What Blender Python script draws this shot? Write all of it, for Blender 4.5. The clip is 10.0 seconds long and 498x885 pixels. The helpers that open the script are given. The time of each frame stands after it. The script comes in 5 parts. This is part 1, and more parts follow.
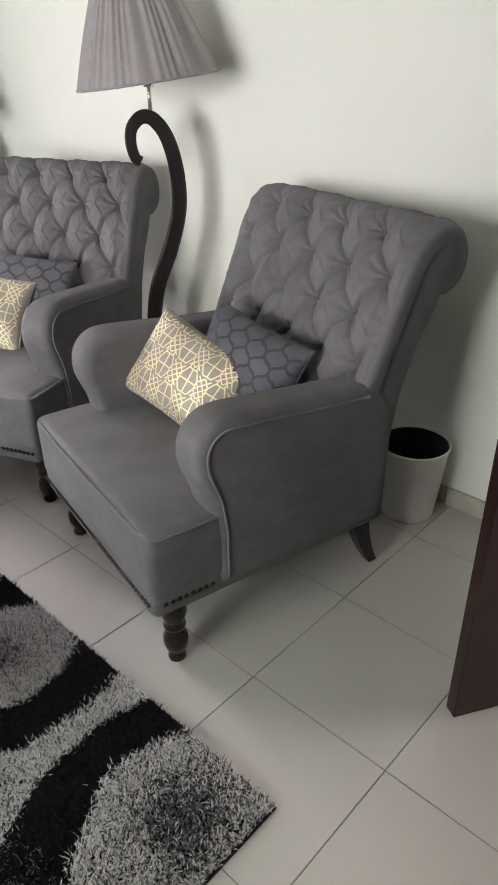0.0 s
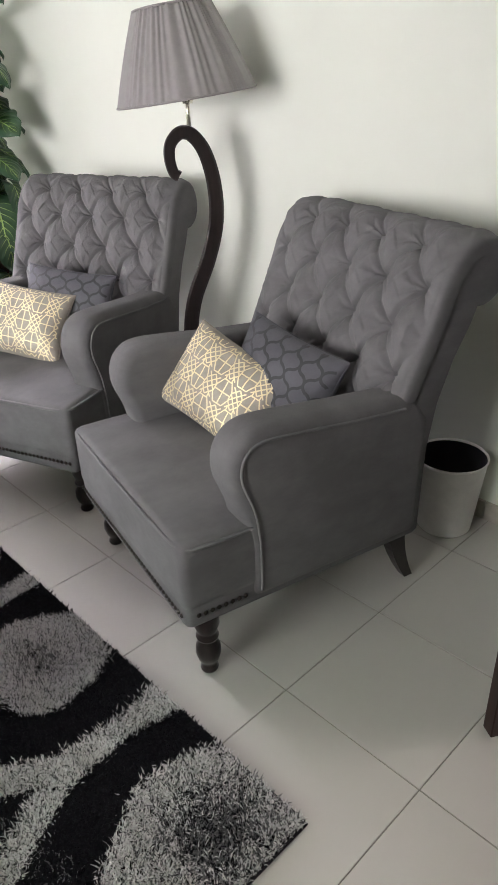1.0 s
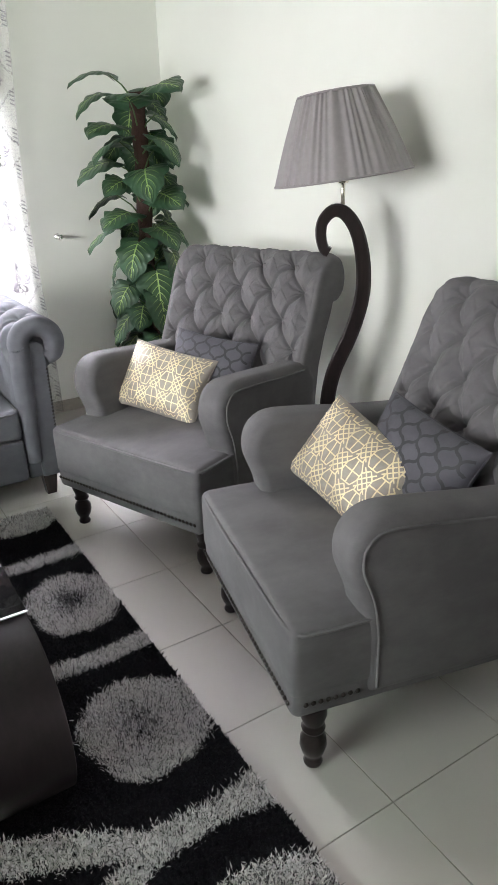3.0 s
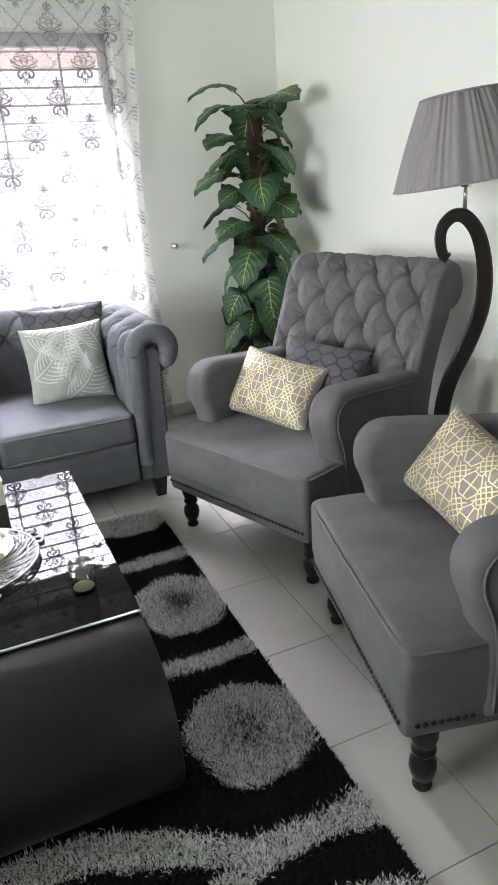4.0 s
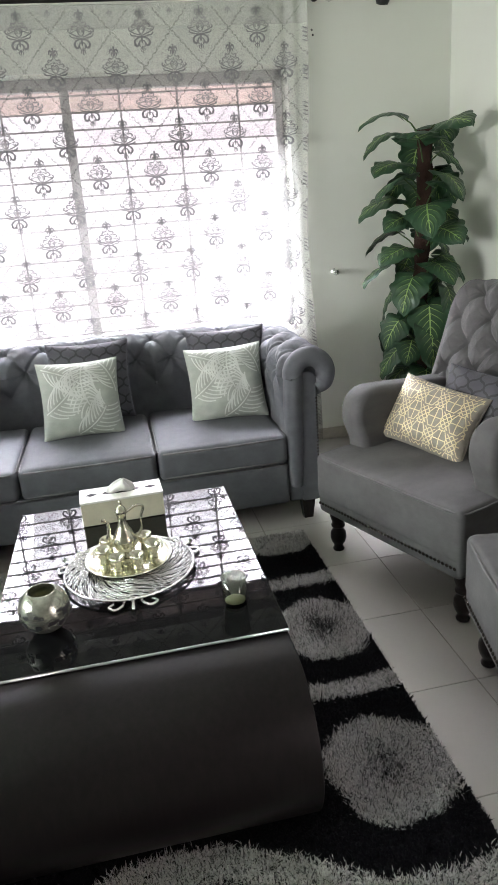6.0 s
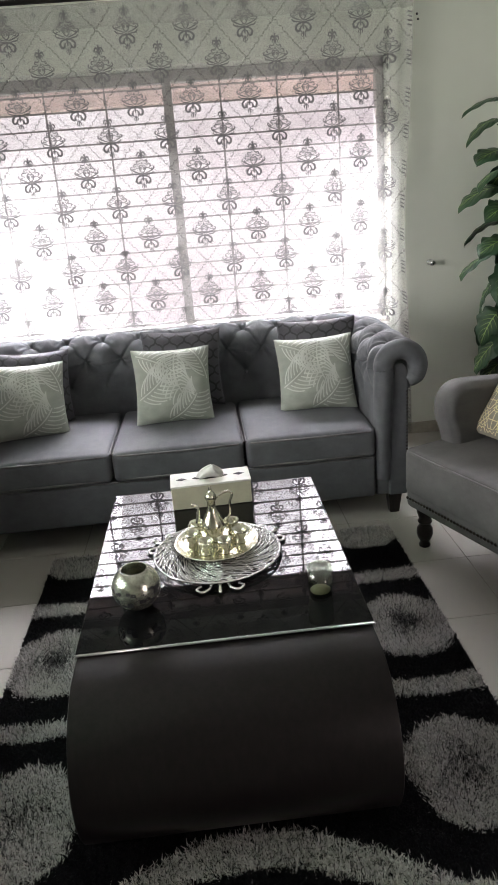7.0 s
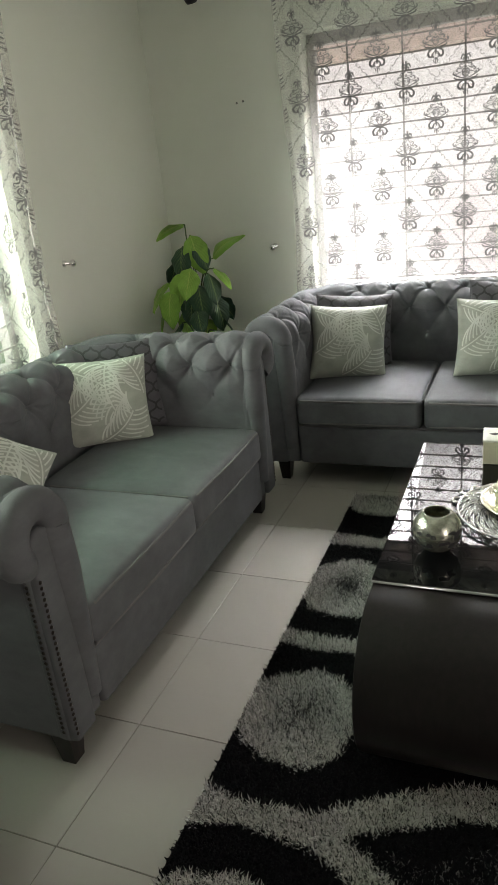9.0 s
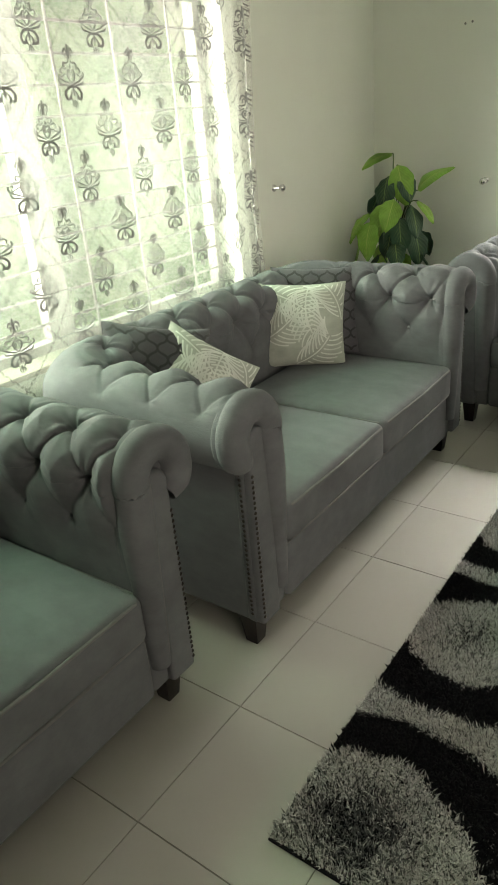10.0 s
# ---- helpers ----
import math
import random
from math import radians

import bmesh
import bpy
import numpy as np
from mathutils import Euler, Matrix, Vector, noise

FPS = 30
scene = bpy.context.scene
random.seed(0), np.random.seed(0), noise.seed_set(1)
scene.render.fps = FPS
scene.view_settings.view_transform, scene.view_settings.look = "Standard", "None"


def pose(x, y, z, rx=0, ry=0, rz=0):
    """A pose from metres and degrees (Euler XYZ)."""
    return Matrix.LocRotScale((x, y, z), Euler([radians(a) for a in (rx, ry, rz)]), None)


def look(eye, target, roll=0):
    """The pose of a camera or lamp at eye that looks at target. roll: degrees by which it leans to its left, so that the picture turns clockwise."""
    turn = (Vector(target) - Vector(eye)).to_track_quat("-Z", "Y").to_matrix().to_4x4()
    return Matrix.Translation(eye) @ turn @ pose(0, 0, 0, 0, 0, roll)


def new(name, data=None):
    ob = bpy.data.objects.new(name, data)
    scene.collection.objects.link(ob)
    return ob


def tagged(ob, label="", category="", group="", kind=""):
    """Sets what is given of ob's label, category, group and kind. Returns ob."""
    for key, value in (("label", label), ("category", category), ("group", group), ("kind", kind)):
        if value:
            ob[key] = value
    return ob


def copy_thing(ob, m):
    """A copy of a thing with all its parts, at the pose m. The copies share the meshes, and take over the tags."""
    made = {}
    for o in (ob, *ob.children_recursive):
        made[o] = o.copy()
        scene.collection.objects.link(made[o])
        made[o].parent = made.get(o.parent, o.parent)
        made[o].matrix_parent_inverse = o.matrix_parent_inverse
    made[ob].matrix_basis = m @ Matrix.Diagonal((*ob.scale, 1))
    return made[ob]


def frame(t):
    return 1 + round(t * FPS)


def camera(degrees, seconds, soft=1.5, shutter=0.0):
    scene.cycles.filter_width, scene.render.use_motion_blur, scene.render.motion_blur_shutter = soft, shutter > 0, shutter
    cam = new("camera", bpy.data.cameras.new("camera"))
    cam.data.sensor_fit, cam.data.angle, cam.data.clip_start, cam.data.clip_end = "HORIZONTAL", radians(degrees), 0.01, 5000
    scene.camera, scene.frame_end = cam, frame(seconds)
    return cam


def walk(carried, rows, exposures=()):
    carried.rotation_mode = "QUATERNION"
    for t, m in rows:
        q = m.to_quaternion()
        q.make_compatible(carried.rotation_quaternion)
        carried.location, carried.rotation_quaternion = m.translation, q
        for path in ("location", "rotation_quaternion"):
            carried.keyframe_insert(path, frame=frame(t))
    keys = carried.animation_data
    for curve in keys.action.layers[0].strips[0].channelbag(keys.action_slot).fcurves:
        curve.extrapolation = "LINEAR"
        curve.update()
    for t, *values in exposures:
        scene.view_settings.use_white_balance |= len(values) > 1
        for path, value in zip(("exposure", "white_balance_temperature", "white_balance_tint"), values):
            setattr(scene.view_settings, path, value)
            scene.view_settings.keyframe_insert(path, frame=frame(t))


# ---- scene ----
cam = camera(39.8, 10.0)
PATH = [
    (0, (-0.966, -0.894, 1.478), (0.307, 0.293, 0.492), -0.7),
    (0.5, (-0.967, -0.889, 1.475), (0.266, 0.34, 0.491), -0.9),
    (1, (-0.963, -0.899, 1.477), (0.249, 0.375, 0.524), -1.9),
    (1.5, (-0.93, -0.902, 1.492), (0.245, 0.433, 0.578), -2.5),
    (2, (-0.907, -0.894, 1.498), (0.234, 0.51, 0.645), -1.4),
    (3.5, (-0.931, -0.848, 1.495), (-0.088, 0.797, 0.731), -2.9),
    (4, (-0.946, -0.836, 1.497), (-0.231, 0.874, 0.747), -3.6),
    (4.5, (-0.963, -0.833, 1.498), (-0.387, 0.941, 0.776), -3.8),
    (5, (-0.969, -0.835, 1.502), (-0.469, 0.993, 0.863), -4.3),
    (6.5, (-1.008, -0.84, 1.508), (-0.773, 1.03, 0.837), -4.4),
    (7, (-1.021, -0.849, 1.514), (-0.921, 1.032, 0.843), -4.6),
    (7.5, (-1.04, -0.861, 1.521), (-1.146, 1.018, 0.845), -4.7),
    (8, (-1.036, -0.882, 1.516), (-1.364, 0.963, 0.818), -4.7),
    (8.5, (-1.036, -0.895, 1.509), (-1.551, 0.907, 0.81), -5.2),
    (9, (-1.056, -0.916, 1.508), (-1.8, 0.792, 0.782), -6.4),
    (9.5, (-1.115, -0.97, 1.504), (-2.056, 0.611, 0.72), -5.0),
    (10, (-1.129, -1.099, 1.507), (-2.239, 0.334, 0.662), -5.3),
]
EXPOSURES = [
    (0.0, 0.84, 6450, 27.0),
    (2.0, 0.92, 6400, 26.0),
    (4.0, 0.70, 6200, 22.0),
    (5.0, 0.48, 6200, 19.0),
    (6.5, 0.30, 6550, 20.0),
    (7.5, -0.36, 6700, 20.0),
    (8.5, -0.26, 6850, 16.0),
    (9.0, -0.12, 6950, 12.0),
    (9.5, 0.22, 7250, 9.0),
    (10.0, 0.30, 7400, 7.0),
]
walk(cam, [(t, look(eye, target, roll)) for t, eye, target, roll in PATH], EXPOSURES)

# ---- world and light ----
SKY_NORTH, SKY_WEST = 1.2, 0.32
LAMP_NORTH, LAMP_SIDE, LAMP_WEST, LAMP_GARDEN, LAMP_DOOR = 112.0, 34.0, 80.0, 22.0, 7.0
world = bpy.data.worlds.new("overcast_sky")
scene.world = world
world.use_nodes = True
wn = world.node_tree
sky = wn.nodes.new("ShaderNodeTexSky")
sky.sky_type, sky.sun_disc, sky.sun_elevation, sky.sun_rotation = "NISHITA", False, radians(50), radians(300)
wn.links.new(sky.outputs[0], wn.nodes["Background"].inputs[0])
wn.nodes["Background"].inputs[1].default_value = 0.12
sun = new("sun", bpy.data.lights.new("sun", "SUN"))
sun.data.energy, sun.data.angle, sun.data.color = 1.0, radians(12), (1.0, 0.96, 0.9)
sun.matrix_world = look((-8, 6, 14), (0, 0, 0))

# the room, in metres: the window wall is north, the armchairs stand along the east wall
X_E, X_W, Y_N, Y_S, CEIL, WALL = 1.095, -3.28, 3.27, -4.6, 2.75, 0.2


# skylight falling in through the two windows, plus an added fill at the doorway
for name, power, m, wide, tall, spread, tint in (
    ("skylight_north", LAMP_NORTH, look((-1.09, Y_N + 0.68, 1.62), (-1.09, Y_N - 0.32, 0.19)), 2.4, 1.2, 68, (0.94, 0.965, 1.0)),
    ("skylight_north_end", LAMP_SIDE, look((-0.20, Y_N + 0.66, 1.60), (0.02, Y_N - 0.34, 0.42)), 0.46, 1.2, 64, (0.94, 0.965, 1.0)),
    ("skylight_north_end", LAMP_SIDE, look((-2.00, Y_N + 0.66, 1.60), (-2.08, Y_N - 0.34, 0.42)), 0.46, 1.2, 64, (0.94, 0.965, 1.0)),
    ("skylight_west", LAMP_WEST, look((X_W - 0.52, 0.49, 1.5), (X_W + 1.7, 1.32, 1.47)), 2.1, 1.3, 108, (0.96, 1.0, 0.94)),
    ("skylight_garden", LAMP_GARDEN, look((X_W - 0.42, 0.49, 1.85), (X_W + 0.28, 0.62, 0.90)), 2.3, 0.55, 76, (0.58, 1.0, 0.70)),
    # fill lamp: brightens the west side from the doorway, which is out of view
    ("doorway_fill", LAMP_DOOR, look((X_E + 0.14, -1.50, 1.25), (X_W, 2.6, 1.75)), 0.8, 1.35, 64, (1.0, 0.90, 0.86)),
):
    area_lamp = new(name, bpy.data.lights.new(name, "AREA"))
    area_lamp.data.shape, area_lamp.data.size, area_lamp.data.size_y, area_lamp.data.energy = "RECTANGLE", wide, tall, power
    area_lamp.data.spread = radians(spread)
    area_lamp.data.color = tint
    area_lamp.matrix_world = m


# ---- materials ----
class Shader:
    """A small wrapper round one node material."""

    def __init__(self, name):
        self.mat = bpy.data.materials.new(name)
        self.mat.use_nodes = True
        self.tree = self.mat.node_tree
        self.bsdf = self.tree.nodes["Principled BSDF"]
        self.out = self.tree.nodes["Material Output"]

    def node(self, kind, **inputs):
        n = self.tree.nodes.new("ShaderNode" + kind)
        for key, value in inputs.items():
            self.put(n, key.replace("_", " "), value)
        return n

    def put(self, n, key, value):
        socket = n.inputs[int(key)] if key.isdigit() else n.inputs[key]
        if isinstance(value, bpy.types.NodeSocket):
            self.tree.links.new(value, socket)
        else:
            socket.default_value = value

    def set(self, **inputs):
        for key, value in inputs.items():
            self.put(self.bsdf, key.replace("_", " "), value)
        return self

    def coords(self, which="Object"):
        return self.node("TexCoord").outputs[which]

    def noise(self, scale, detail=4.0, rough=0.6, vector=None):
        return self.node("TexNoise", Vector=vector or self.coords(), Scale=scale, Detail=detail, Roughness=rough).outputs["Fac"]

    def ramp(self, fac, *stops):
        n = self.node("ValToRGB", Fac=fac)
        while len(n.color_ramp.elements) < len(stops):
            n.color_ramp.elements.new(0.5)
        for e, (p, c) in zip(n.color_ramp.elements, stops):
            e.position, e.color = p, (*c, 1) if len(c) == 3 else c
        return n.outputs["Color"]

    def math(self, op, a, b=0.5):
        n = self.node("Math")
        n.operation = op
        self.put(n, "0", a)
        self.put(n, "1", b)
        return n.outputs[0]

    def mix(self, fac, a, b):
        n = self.node("MixRGB", Fac=fac)
        self.put(n, "Color1", a)
        self.put(n, "Color2", b)
        return n.outputs[0]

    def bump(self, height, strength=0.3, distance=0.002):
        n = self.node("Bump", Height=height, Strength=strength, Distance=distance)
        self.put(self.bsdf, "Normal", n.outputs[0])
        return self


def rgb(*c):
    return (*c, 1.0)


def velvet(name, base, tint=(0.42, 0.42, 0.44)):
    s = Shader(name)
    warp = s.node("Mapping", Vector=s.coords(), Scale=(1.0, 0.6, 1.4)).outputs[0]
    big, nap, fine = s.noise(4.0, 4.0, 0.55), s.noise(13.0, 5.0, 0.7, warp), s.noise(120.0, 3.0)
    lo, hi = tuple(c * 0.84 for c in base), tuple(c * 1.18 for c in base)
    col = s.ramp(s.math("ADD", s.math("MULTIPLY", big, 0.55), s.math("MULTIPLY", nap, 0.45)), (0.38, lo), (0.62, hi))
    col = s.mix(s.math("MULTIPLY", fine, 0.25), col, rgb(*lo))
    s.set(Base_Color=col, Roughness=0.72, Sheen_Weight=0.10, Sheen_Roughness=0.35, Sheen_Tint=rgb(*tint), Specular_IOR_Level=0.2)
    s.bump(s.math("ADD", s.math("MULTIPLY", nap, 1.5), s.noise(450.0, 2.0)), 0.28, 0.003)
    return s.mat


def plain(name, base, rough=0.6, metal=0.0, spread=0.12, scale=12.0, bump=0.1, spec=0.5, distance=0.001):
    s = Shader(name)
    lo, hi = tuple(c * (1 - spread) for c in base), tuple(min(1, c * (1 + spread)) for c in base)
    s.set(Base_Color=s.ramp(s.noise(scale), (0.3, lo), (0.7, hi)), Roughness=rough, Metallic=metal, Specular_IOR_Level=spec)
    if bump:
        s.bump(s.noise(scale * 14, 4.0), bump, distance)
    return s.mat


def wall_paint():
    s = Shader("pale_green_wall_paint")
    big, mid = s.noise(0.9, 4.0), s.noise(7.0, 5.0)
    col = s.ramp(big, (0.25, (0.70, 0.73, 0.65)), (0.75, (0.75, 0.78, 0.705)))
    col = s.mix(s.math("MULTIPLY", mid, 0.12), col, rgb(0.63, 0.63, 0.56))
    s.set(Base_Color=col, Roughness=0.55, Specular_IOR_Level=0.3)
    s.bump(s.math("ADD", s.noise(60.0, 4.0), s.noise(9.0, 3.0)), 0.12, 0.002)
    return s.mat


def tile_glaze():
    s = Shader("cream_floor_tile")
    pick = s.node("ObjectInfo").outputs["Random"]
    col = s.ramp(pick, (0.0, (0.475, 0.46, 0.42)), (1.0, (0.50, 0.485, 0.445)))
    col = s.mix(s.math("MULTIPLY", s.noise(70.0, 5.0), 0.10), col, rgb(0.44, 0.42, 0.37))
    s.set(Base_Color=col, Roughness=s.ramp(s.noise(5.0, 4.0), (0.3, (0.2,) * 3), (0.7, (0.26,) * 3)), Specular_IOR_Level=0.45)
    s.bump(s.noise(6.0, 2.0), 0.05, 0.003)
    return s.mat


def dark_wood(name, a, b, rough, coat=0.25, spec=0.25):
    s = Shader(name)
    stretch = s.node("Mapping", Vector=s.coords(), Scale=(9.0, 9.0, 1.2)).outputs[0]
    grain = s.noise(7.0, 6.0, 0.65, stretch)
    s.set(Base_Color=s.ramp(grain, (0.3, a), (0.72, b)), Roughness=rough, Coat_Weight=coat, Coat_Roughness=0.25, Specular_IOR_Level=spec)
    s.bump(grain, 0.12, 0.001)
    return s.mat


def sheer():
    s = Shader("white_sheer_voile")
    weave = s.noise(420.0, 2.0)
    cloth = s.node("MixShader", Fac=0.68)
    tr = s.node("BsdfTranslucent", Color=rgb(0.82, 0.83, 0.80))
    di = s.node("BsdfDiffuse", Color=rgb(0.78, 0.79, 0.76))
    s.put(cloth, "1", tr.outputs[0])
    s.put(cloth, "2", di.outputs[0])
    top = s.node("MixShader", Fac=s.ramp(weave, (0.3, (0.22,) * 3), (0.7, (0.34,) * 3)))
    s.put(top, "1", s.node("BsdfTransparent", Color=rgb(1, 1, 1)).outputs[0])
    s.put(top, "2", cloth.outputs[0])
    s.put(s.out, "Surface", top.outputs[0])
    return s.mat


def flock(name="grey_flock_print", low=(0.90,) * 3, high=(1.0,) * 3):
    s = Shader(name)
    di = s.node("BsdfDiffuse", Color=s.ramp(s.noise(60.0), (0.3, (0.17, 0.17, 0.175)), (0.7, (0.27, 0.27, 0.27))))
    top = s.node("MixShader", Fac=s.ramp(s.noise(2.2, 2.0), (0.35, low), (0.65, high)))
    s.put(top, "1", s.node("BsdfTransparent", Color=rgb(1, 1, 1)).outputs[0])
    s.put(top, "2", di.outputs[0])
    s.put(s.out, "Surface", top.outputs[0])
    return s.mat


def clear_glass(name, tint=(1, 1, 1), gloss=0.08):
    s = Shader(name)
    top = s.node("MixShader", Fac=gloss)
    s.put(top, "1", s.node("BsdfTransparent", Color=rgb(*tint)).outputs[0])
    s.put(top, "2", s.node("BsdfGlossy", Roughness=0.02).outputs[0])
    s.put(s.out, "Surface", top.outputs[0])
    return s.mat


def glow(name, strength, *stops, scale=0.6):
    s = Shader(name)
    em = s.node("Emission", Color=s.ramp(s.noise(scale, 6.0, 0.65), *stops), Strength=strength)
    s.put(s.out, "Surface", em.outputs[0])
    return s.mat


def leaf_paint(name, dark, vein, lobes):
    """A green leaf with a paler midrib and side veins, along the leaf's own UV."""
    s = Shader(name)
    sep = s.node("SeparateXYZ", Vector=s.coords("UV"))
    u, v = s.math("ABSOLUTE", s.math("SUBTRACT", sep.outputs[0], 0.5)), sep.outputs[1]
    mid = s.math("LESS_THAN", u, 0.018)
    slant = s.math("SINE", s.math("MULTIPLY", s.math("SUBTRACT", v, s.math("MULTIPLY", u, 0.9)), lobes), 0)
    side = s.math("MULTIPLY", s.math("GREATER_THAN", slant, 0.90), s.math("MAXIMUM", 0.0, s.math("SUBTRACT", 1.0, s.math("MULTIPLY", u, 3.0))))
    soft = s.math("MULTIPLY", s.math("SUBTRACT", 0.42, u), s.noise(14.0, 3.0))
    col = s.mix(s.math("MULTIPLY", soft, 0.3), s.ramp(s.noise(9.0), (0.3, dark), (0.7, tuple(c * 1.7 for c in dark))), rgb(*vein))
    col = s.mix(s.math("MULTIPLY", s.math("MAXIMUM", mid, side), 0.95), col, rgb(*vein))
    s.set(Base_Color=col, Roughness=0.4, Specular_IOR_Level=0.4)
    s.bump(slant, 0.25, 0.004)
    return s.mat


M = {
    "velvet": velvet("grey_velvet", (0.150, 0.148, 0.149)),
    "velvet_sofa": velvet("slate_velvet", (0.136, 0.143, 0.154)),
    # paler than the seat velvet: the piping's highlight is put into the colour
    "piping": velvet("highlit_velvet_piping", (0.17, 0.168, 0.17)),
    "charcoal": velvet("charcoal_cushion_cloth", (0.105, 0.106, 0.118)),
    "charcoal_print": plain("black_cushion_print", (0.032, 0.032, 0.036), 0.55, bump=0.2),
    "linen": plain("beige_cushion_linen", (0.37, 0.335, 0.28), 0.8, scale=40, bump=0.4),
    "gold_print": plain("gold_foil_print", (0.86, 0.76, 0.50), 0.5, 0.6, bump=0.15),
    "sage": velvet("sage_cushion_satin", (0.43, 0.465, 0.41), (0.5, 0.53, 0.5)),
    "silver_print": plain("silver_leaf_print", (0.66, 0.69, 0.64), 0.55, 0.0, bump=0.15),
    "nail": plain("dark_bronze_nailhead", (0.05, 0.045, 0.04), 0.3, 0.9, bump=0.0),
    "leg": dark_wood("espresso_wood", (0.010, 0.008, 0.008), (0.024, 0.017, 0.016), 0.3),
    "wenge": dark_wood("wenge_table_wood", (0.0075, 0.0062, 0.0066), (0.014, 0.011, 0.0115), 0.36, 0.0, 0.30),
    "door": dark_wood("mahogany_door_wood", (0.012, 0.005, 0.0045), (0.032, 0.012, 0.010), 0.35),
    "wall": wall_paint(),
    "ceiling": plain("white_ceiling_paint", (0.78, 0.78, 0.74), 0.8),
    "tile": tile_glaze(),
    "grout": plain("grey_grout", (0.21, 0.20, 0.175), 0.9, bump=0.4),
    "skirting": plain("beige_skirting_tile", (0.42, 0.39, 0.33), 0.4, scale=20),
    "rug_black": plain("black_rug_pile", (0.012, 0.012, 0.014), 0.95, spec=0.1, bump=0.0),
    "rug_grey": plain("silver_grey_rug_pile", (0.55, 0.54, 0.52), 0.75, spread=0.4, scale=160, bump=0.0),
    "rug_mid": plain("dark_grey_rug_pile", (0.13, 0.13, 0.13), 0.8, spread=0.4, scale=160, bump=0.0),
    "sheer": sheer(),
    "flock": flock(),
    "flock_faint": flock("thin_grey_lattice_print", (0.22,) * 3, (0.40,) * 3),
    "rod": plain("dark_curtain_rod", (0.03, 0.028, 0.028), 0.35, 0.6),
    "chrome": plain("polished_chrome", (0.75, 0.75, 0.75), 0.12, 1.0, bump=0.0),
    "steel": plain("brushed_steel", (0.80, 0.79, 0.76), 0.34, 0.4, spread=0.05, scale=30),
    "black": plain("matt_black_plastic", (0.012, 0.012, 0.013), 0.45),
    "frame": plain("grey_aluminium", (0.34, 0.32, 0.32), 0.5, 0.1),
    "bar": plain("painted_grille_bar", (0.28, 0.26, 0.26), 0.6),
    "pink": plain("pink_eave_plaster", (0.88, 0.68, 0.64), 0.85),
    "pane": clear_glass("window_glass"),
    "tumbler": clear_glass("tinted_tumbler_glass", (0.70, 0.74, 0.68), 0.16),
    "glass_top": None,
    "edge": plain("table_glint_metal", (0.55, 0.58, 0.58), 0.16, 0.6, bump=0.0),
    "gold": plain("polished_brass_gilt", (0.84, 0.82, 0.68), 0.2, 1.0, spread=0.06, scale=60, bump=0.12),
    "silver": plain("hammered_silver", (0.74, 0.74, 0.72), 0.24, 1.0, spread=0.1, scale=70, bump=0.2),
    "mercury": plain("mercury_glass", (0.56, 0.58, 0.50), 0.24, 0.85, spread=0.4, scale=38, bump=0.1),
    "wax": plain("cream_candle_wax", (0.75, 0.68, 0.5), 0.5, bump=0.0),
    "box": plain("cream_lacquer", (0.62, 0.60, 0.46), 0.25, bump=0.02),
    "box_top": plain("white_lacquer", (0.80, 0.80, 0.74), 0.3, bump=0.02),
    "tissue": plain("white_tissue_paper", (0.82, 0.82, 0.8), 0.9, scale=30, bump=0.3),
    "shade": None,
    "leaf": leaf_paint("philodendron_leaf", (0.020, 0.056, 0.027), (0.34, 0.50, 0.16), 38.0),
    "leaf_light": leaf_paint("fresh_green_leaf", (0.17, 0.33, 0.05), (0.40, 0.55, 0.13), 58.0),
    "leaf_dark": leaf_paint("variegated_green_leaf", (0.02, 0.06, 0.03), (0.22, 0.33, 0.12), 50.0),
    "moss": plain("brown_moss_pole", (0.06, 0.028, 0.02), 0.95, scale=40, bump=0.8, distance=0.01),
    "stem": plain("green_stem", (0.06, 0.12, 0.03), 0.5),
    "pot": plain("dark_plastic_pot", (0.03, 0.028, 0.026), 0.5),
    "soil": plain("potting_soil", (0.03, 0.02, 0.014), 0.95, scale=60, bump=0.8, distance=0.01),
    "sky_white": glow("bright_overcast_distance", SKY_NORTH, (0.40, (0.72, 0.64, 0.67)), (0.56, (1.0, 0.99, 1.0)), scale=0.32),
    "door_glow": glow("warm_fill_glow", 3.5, (0.3, (1.0, 0.90, 0.82)), (0.7, (1.0, 0.94, 0.88))),
    "garden": glow("bright_garden_distance", SKY_WEST, (0.38, (0.12, 0.30, 0.09)), (0.50, (0.36, 0.64, 0.25)), (0.60, (0.74, 0.95, 0.55)), (0.68, (1.0, 0.95, 0.84)), scale=0.9),
}
s = Shader("black_table_glass")
s.set(Base_Color=rgb(0.006, 0.006, 0.007), Roughness=0.012, Specular_IOR_Level=0.22, IOR=1.45)
M["glass_top"] = s.mat
s = Shader("pleated_grey_silk")
cloth = s.node("MixShader", Fac=0.25)
col = s.ramp(s.noise(50.0), (0.3, (0.29, 0.275, 0.27)), (0.7, (0.33, 0.31, 0.305)))
s.set(Base_Color=col, Roughness=0.42, Sheen_Weight=0.3, Coat_Weight=0.45, Coat_Roughness=0.12)
s.bump(s.noise(60.0), 0.1, 0.001)
s.put(cloth, "1", s.bsdf.outputs[0])
s.put(cloth, "2", s.node("BsdfTranslucent", Color=col).outputs[0])
s.put(s.out, "Surface", cloth.outputs[0])
M["shade"] = s.mat


